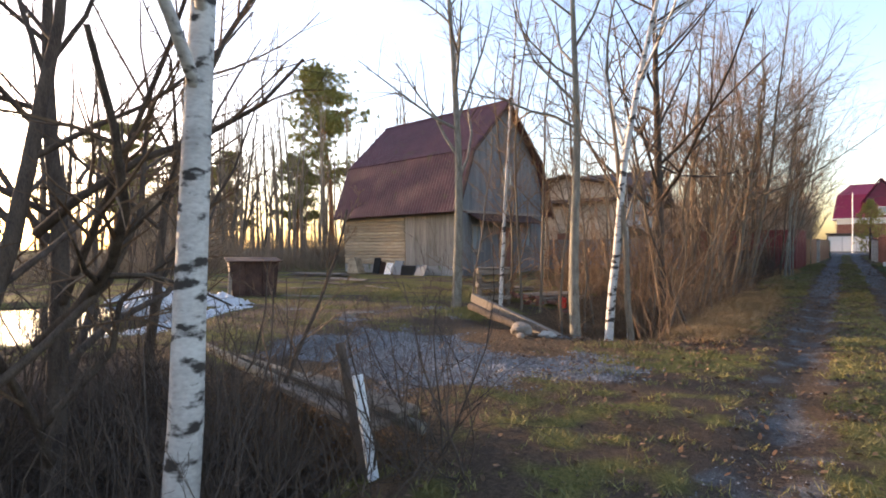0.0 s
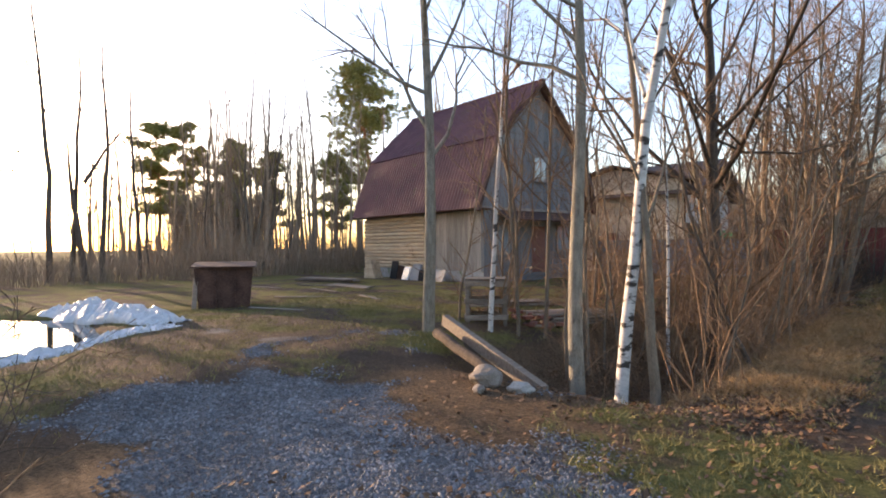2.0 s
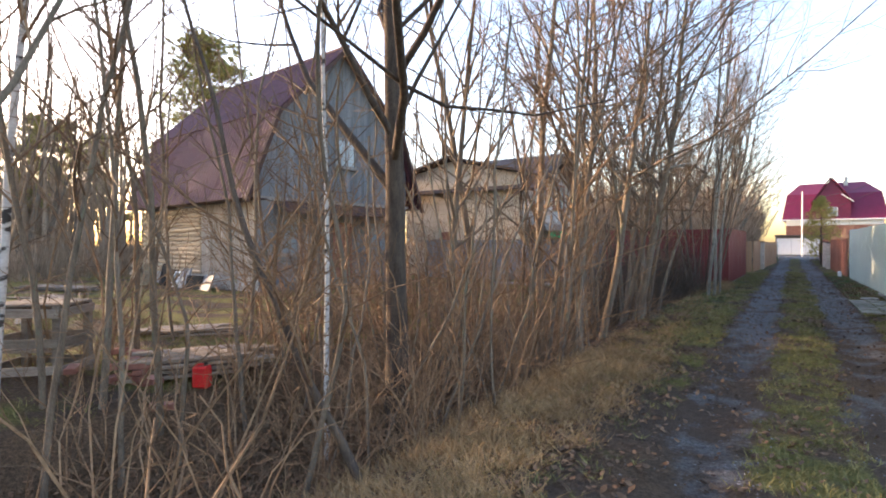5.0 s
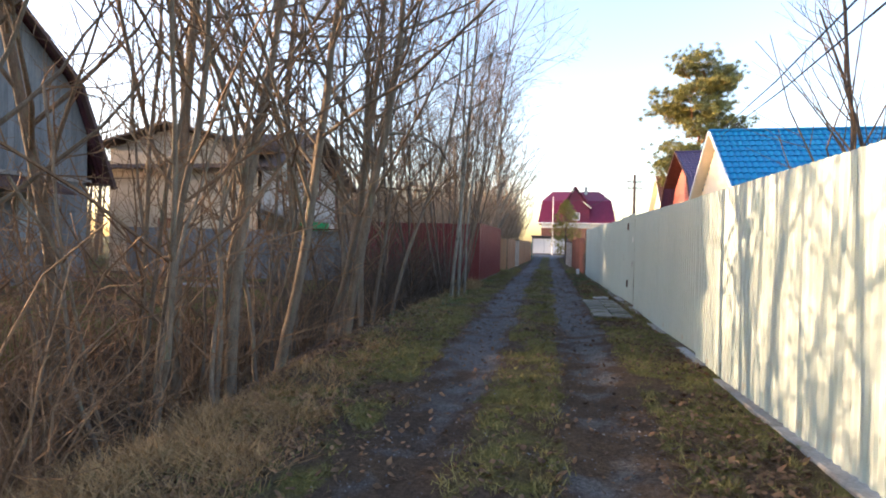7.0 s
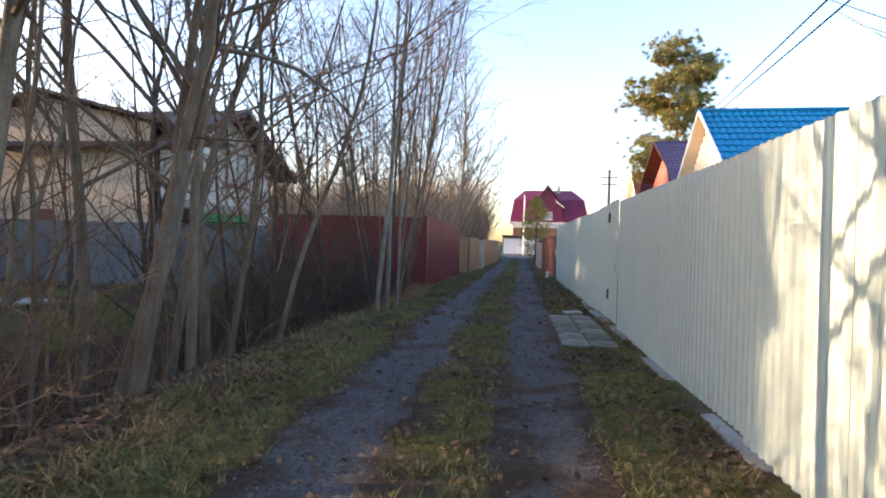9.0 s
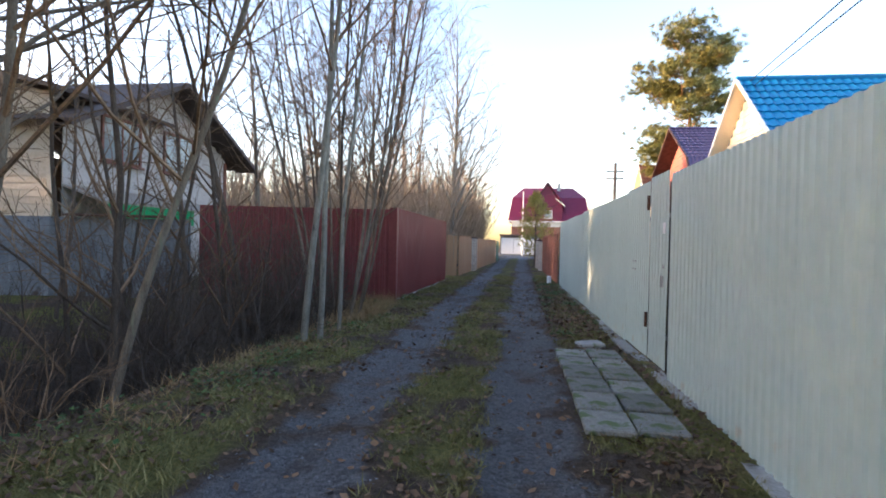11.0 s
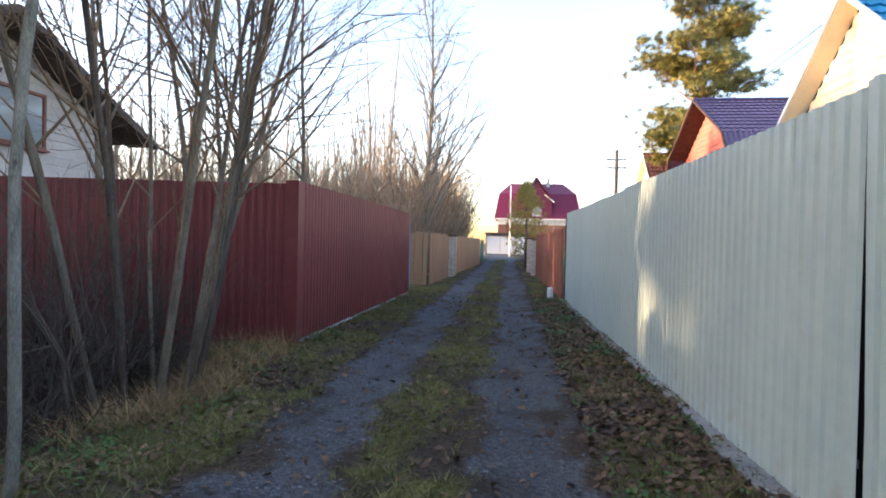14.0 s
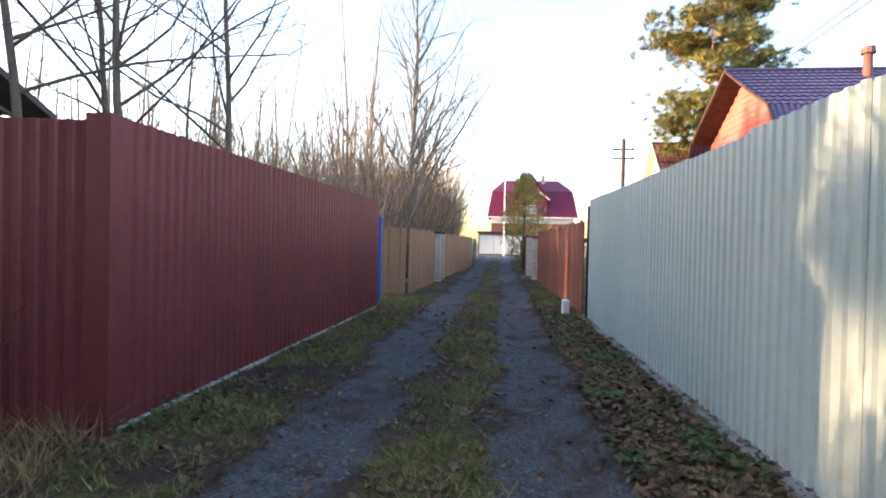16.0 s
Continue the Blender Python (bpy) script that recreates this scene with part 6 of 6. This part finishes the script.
def ditch_logs():
    round_log("birch_log", "birch log lying across the ditch head", (-3.15, -5.45, -0.16), (-4.8, -5.6, 0.0), 0.055, M_BARKPOP, "log pile")
    round_log("birch_log", "birch log lying across the ditch head", (-3.4, -5.25, -0.1), (-6.8, -5.3, 0.1), 0.05, M_BARKPOP, "log pile")
    round_log("birch_log", "birch log lying across the ditch head", (-4.6, -5.7, 0.02), (-7.0, -5.4, 0.2), 0.055, M_BARKPOP, "log pile")
    board(-3.9, -5.62, 0.05, 1.5, -4, 3, 0.24, 0.05, "pale sawn slab lying on the logs", "log pile")
    board(-4.0, -5.8, -0.02, 1.5, -6, 4, 0.22, 0.05, "pale sawn slab lying on the logs", "log pile")
    # beam and log by the alder
    a, b = Vector((-6.9, 1.0, 0.25)), Vector((-4.35, 0.0, -0.3))
    m = Mesh().box(-0.055, 0.055, -0.09, 0.09, 0, (b - a).length, bevel=0.006)
    tagged(part("square_beam", m, M_BOARD, at=look(a, 2 * a - b)), "grey squared beam sloping into the ditch", "beam")
    round_log("fallen_log", "barkless grey log by the drive", (-6.7, 0.6, 0.1), (-5.0, -0.15, -0.15), 0.08, M_BARKDARK)
    stone(-4.95, -0.35, 0.2, 3, M_STONE, "large brown field stone beside the drive")
    stone(-4.4, -0.42, 0.11, 5, M_CONCRETE, "pale broken concrete lump beside the drive")
    stone(-4.75, -0.75, 0.07, 8, M_STONE, "small brown stone beside the drive")


metal_box()
pond()
slatted_crate()
board_stack(-6.6, 4.3, 60, 5, 1.4, "low stack of old boards among the shrubs", 4)
board_stack(-8.6, 5.4, 50, 4, 1.3, "low stack of old boards among the shrubs", 2)
board_stack(-20.5, 8.2, 10, 6, 3.0, "grey boards stacked flat in the yard", 2)
board_stack(-17.0, 6.8, -8, 4, 2.6, "grey boards stacked flat in the yard", 1)
canister(-6.1, 4.0, height(-6.1, 4.0))
stored_panels()
leaning_post()
ditch_logs()
for i, (x, y, a) in enumerate(((-13.0, 1.6, 20), (-16.5, 5.2, -10), (-18.5, 6.2, 15), (-15.4, 3.9, 40), (-19.5, 4.6, 5), (-13.3, 4.6, -20))):
    board(x, y, height(x, y) + 0.01, 2.2 - 0.2 * (i % 3), a)
# a bench-like shelf and blue trough in the back yard by the ditch
t = thing("plank_table", "pale plank table on a single post beyond the ditch", "table", pose(-6.3, 13.6, height(-6.3, 13.6), 0, 0, 8))
part("top", Mesh().box(-0.8, 0.8, -0.25, 0.25, 0.85, 0.89, bevel=0.006), M_CONCRETE, t)
for x in (-0.6, 0.6):
    part("leg", Mesh().box(x - 0.04, x + 0.04, -0.04, 0.04, -0.2, 0.85), M_BOARD, t)
t = thing("slate_stack", "grey corrugated slate sheets stacked by the red fence", "slate stack", pose(-5.2, 21.2, height(-5.2, 21.2) - 0.03, 0, 0, 10))
for k in range(5):
    part("slate", sheet_mesh("slate", 1.2, 0.8, M_GREYMETAL, 0.15, 0.04), M_GREYMETAL, t, at=pose(-0.6, 0.3, 0.07 * k, -90, 0, 2 * k))


# ---- ground cover ----
def scatter():
    rnd = np.random.default_rng(7)

    def mesh_of(name, v, faces_per, mat, label, category):
        me = bpy.data.meshes.new(name)
        n = len(v) // faces_per
        me.from_pydata(v.tolist(), [], np.arange(n * faces_per).reshape(n, faces_per).tolist())
        me.materials.append(mat)
        tagged(new(name, me), label, category, kind="stuff")

    def pick(n, x0, x1, y0, y1, share, power=1.0):
        out = []
        while len(out) < n:
            x, y = rnd.uniform(x0, x1), y0 + (y1 - y0) * rnd.random() ** power
            if rnd.random() < share(x, y):
                out.append((x, y, height(x, y)))
        return np.array(out)

    def blades(p, low, high, width, bend):
        n = len(p)
        a = rnd.uniform(0, 2 * np.pi, n)
        h = rnd.uniform(low, high, n)
        side = np.stack([np.cos(a), np.sin(a), 0 * a], 1) * width
        tip = np.stack([rnd.normal(0, bend, n), rnd.normal(0, bend, n), np.ones(n)], 1) * h[:, None]
        p = p - (0, 0, 0.005)
        return np.stack([p - side, p + side, p + tip], 1).reshape(-1, 3)

    def bare(x, y):
        return 1 - zone(x, y)[0]
    c = pick(9500, -2.7, 2.15, -9, 34, lambda x, y: zone(x, y)[1] * (1.0 if y > 1 else 0.6), 1.0)
    k = rnd.integers(0, len(c), 115000)
    lane = c[k] + np.stack([rnd.normal(0, 0.035, 115000), rnd.normal(0, 0.035, 115000), 0 * k], 1)
    mesh_of("lane_grass", blades(lane, 0.02, 0.08, 0.005, 0.8), 3, M_GRASS, "short mossy grass on the lane", "grass")
    yard = pick(26000, -16, -2.5, -7.5, 6, lambda x, y: zone(x, y)[1] * 0.9 * (1 - in_pond(x, y)))
    mesh_of("yard_grass", blades(yard, 0.03, 0.10, 0.006, 0.7), 3, M_GRASS, "short yellow-green grass in the yard", "grass")
    # long dry grass in tufts on the ditch bank
    c = pick(560, -3.6, -1.75, 0.5, 22.5, lambda x, y: (0.9 if y < 10 else 0.22) if x > -2.75 or y < 7 else 0.03)
    k = rnd.integers(0, len(c), 13000)
    p = c[k] + np.stack([rnd.normal(0, 0.09, 13000), rnd.normal(0, 0.09, 13000), 0 * k], 1)
    mesh_of("dry_bank_grass", blades(p, 0.04, 0.2, 0.004, 1.0), 3, M_DRYGRASS, "long dry straw-coloured grass on the ditch bank", "grass")
    c = pick(360, -2.75, -1.5, 1.2, 8.5, lambda x, y: 0.9 if x < -1.75 else 0.4)
    k = rnd.integers(0, len(c), 13000)
    p = c[k] + np.stack([rnd.normal(0, 0.08, 13000), rnd.normal(0, 0.08, 13000), 0 * k], 1)
    mesh_of("dry_hedge_grass", blades(p, 0.04, 0.17, 0.005, 1.1), 3, M_DRYGRASS, "matted dry tan grass at the hedge foot", "grass")
    c = pick(90, -2.9, -1.9, 19.5, 23.0, lambda x, y: 0.9)
    k = rnd.integers(0, len(c), 2600)
    p = c[k] + np.stack([rnd.normal(0, 0.07, 2600), rnd.normal(0, 0.07, 2600), 0 * k], 1)
    mesh_of("dry_corner_grass", blades(p, 0.05, 0.3, 0.004, 0.8), 3, M_DRYGRASS, "dry grass before the red fence corner", "grass")

    def leaves(p, low, high):
        n = len(p)
        a, s = rnd.uniform(0, 2 * np.pi, n), rnd.uniform(low, high, n)
        u = np.stack([np.cos(a), np.sin(a), rnd.normal(0, 0.35, n)], 1) * s[:, None]
        w = np.stack([-np.sin(a), np.cos(a), rnd.normal(0, 0.35, n)], 1) * (s * 0.62)[:, None]
        p = p + np.stack([0 * a, 0 * a, 0.008 + rnd.uniform(0, 0.02, n)], 1)
        return np.stack([p - u, p + w - u * 0.1, p + u, p - w + u * 0.1], 1).reshape(-1, 4, 3).reshape(-1, 3)
    p = pick(40000, -4.6, 2.2, -9, 31, lambda x, y: 0.05 if (x < -2.9 and y > 8) or min(abs(x + 0.68), abs(x - 0.76)) < 0.33 else min(1, zone(x, y)[2] * (0.1 if in_drive(x, y) > 0.2 or y < -3 else 1.0 if (x < -1.6 or x > 1.25) else 0.5) * (0.6 + nz(x, y, 1.1, 41))))
    mesh_of("fallen_leaves", leaves(p, 0.014, 0.04), 4, M_LEAF, "brown fallen leaves over the verges", "leaves")
    p = pick(15000, -5.5, -1.5, -2.5, 9.0, lambda x, y: 0.5 + 0.5 * nz(x, y, 1.2, 51) if in_drive(x, y) < 0.7 else 0.08)
    mesh_of("bank_leaves", leaves(p, 0.014, 0.036), 4, M_RUSTLEAF, "rusty fallen leaves on the ditch bank", "leaves")
    p = pick(6000, 1.15, 2.1, 19, 31, lambda x, y: 0.35 + 0.6 * max(0, nz(x, y, 1.2, 21)))
    mesh_of("verge_leaves", leaves(p, 0.018, 0.048), 4, M_LEAF, "dark brown fallen leaves below the white fence", "leaves")
    p = pick(2600, 1.15, 2.0, 19, 33, lambda x, y: 1.0 if nz(x, y, 1.5, 33) > 0.15 else 0.05)
    q = leaves(p, 0.012, 0.028)
    q[:, 2] += np.repeat(rnd.uniform(0.0, 0.06, len(p)), 4)
    mesh_of("verge_weeds", q, 4, M_WEED, "small green weeds below the white fence", "weeds")
    p = pick(1500, -2.8, -1.6, 14, 24, lambda x, y: 1.0 if nz(x, y, 1.3, 35) > 0.1 else 0.05)
    q = leaves(p, 0.012, 0.03)
    q[:, 2] += np.repeat(rnd.uniform(0.0, 0.08, len(p)), 4)
    mesh_of("bank_weeds", q, 4, M_WEED, "small green weeds on the ditch bank", "weeds")
    # loose stones
    p = np.concatenate([pick(17000, -1.3, 1.4, -9, 32, lambda x, y: zone(x, y)[0]), pick(17000, -8.5, -2, -6, 1, lambda x, y: zone(x, y)[0])])
    n = len(p)
    s = np.where(np.arange(n) < 17000, rnd.uniform(0.004, 0.013, n), rnd.uniform(0.006, 0.024, n))[:, None] * rnd.uniform(0.6, 1.3, (n, 3))
    base = np.array([(1, 0, 0), (0, 1, 0), (-1, 0, 0), (0, -1, 0), (0, 0, 0.7)])
    v = (p[:, None, :] + base[None] * s[:, None, :]).reshape(-1, 3)
    faces = [(5 * i + a, 5 * i + b, 5 * i + 4) for i in range(n) for a, b in ((0, 1), (1, 2), (2, 3), (3, 0))]
    me = bpy.data.meshes.new("loose_gravel")
    me.from_pydata(v.tolist(), [], faces)
    me.materials.append(M_GRAVEL)
    tagged(new("loose_gravel", me), "loose grey gravel in the ruts and drive", "gravel", kind="stuff")


scatter()
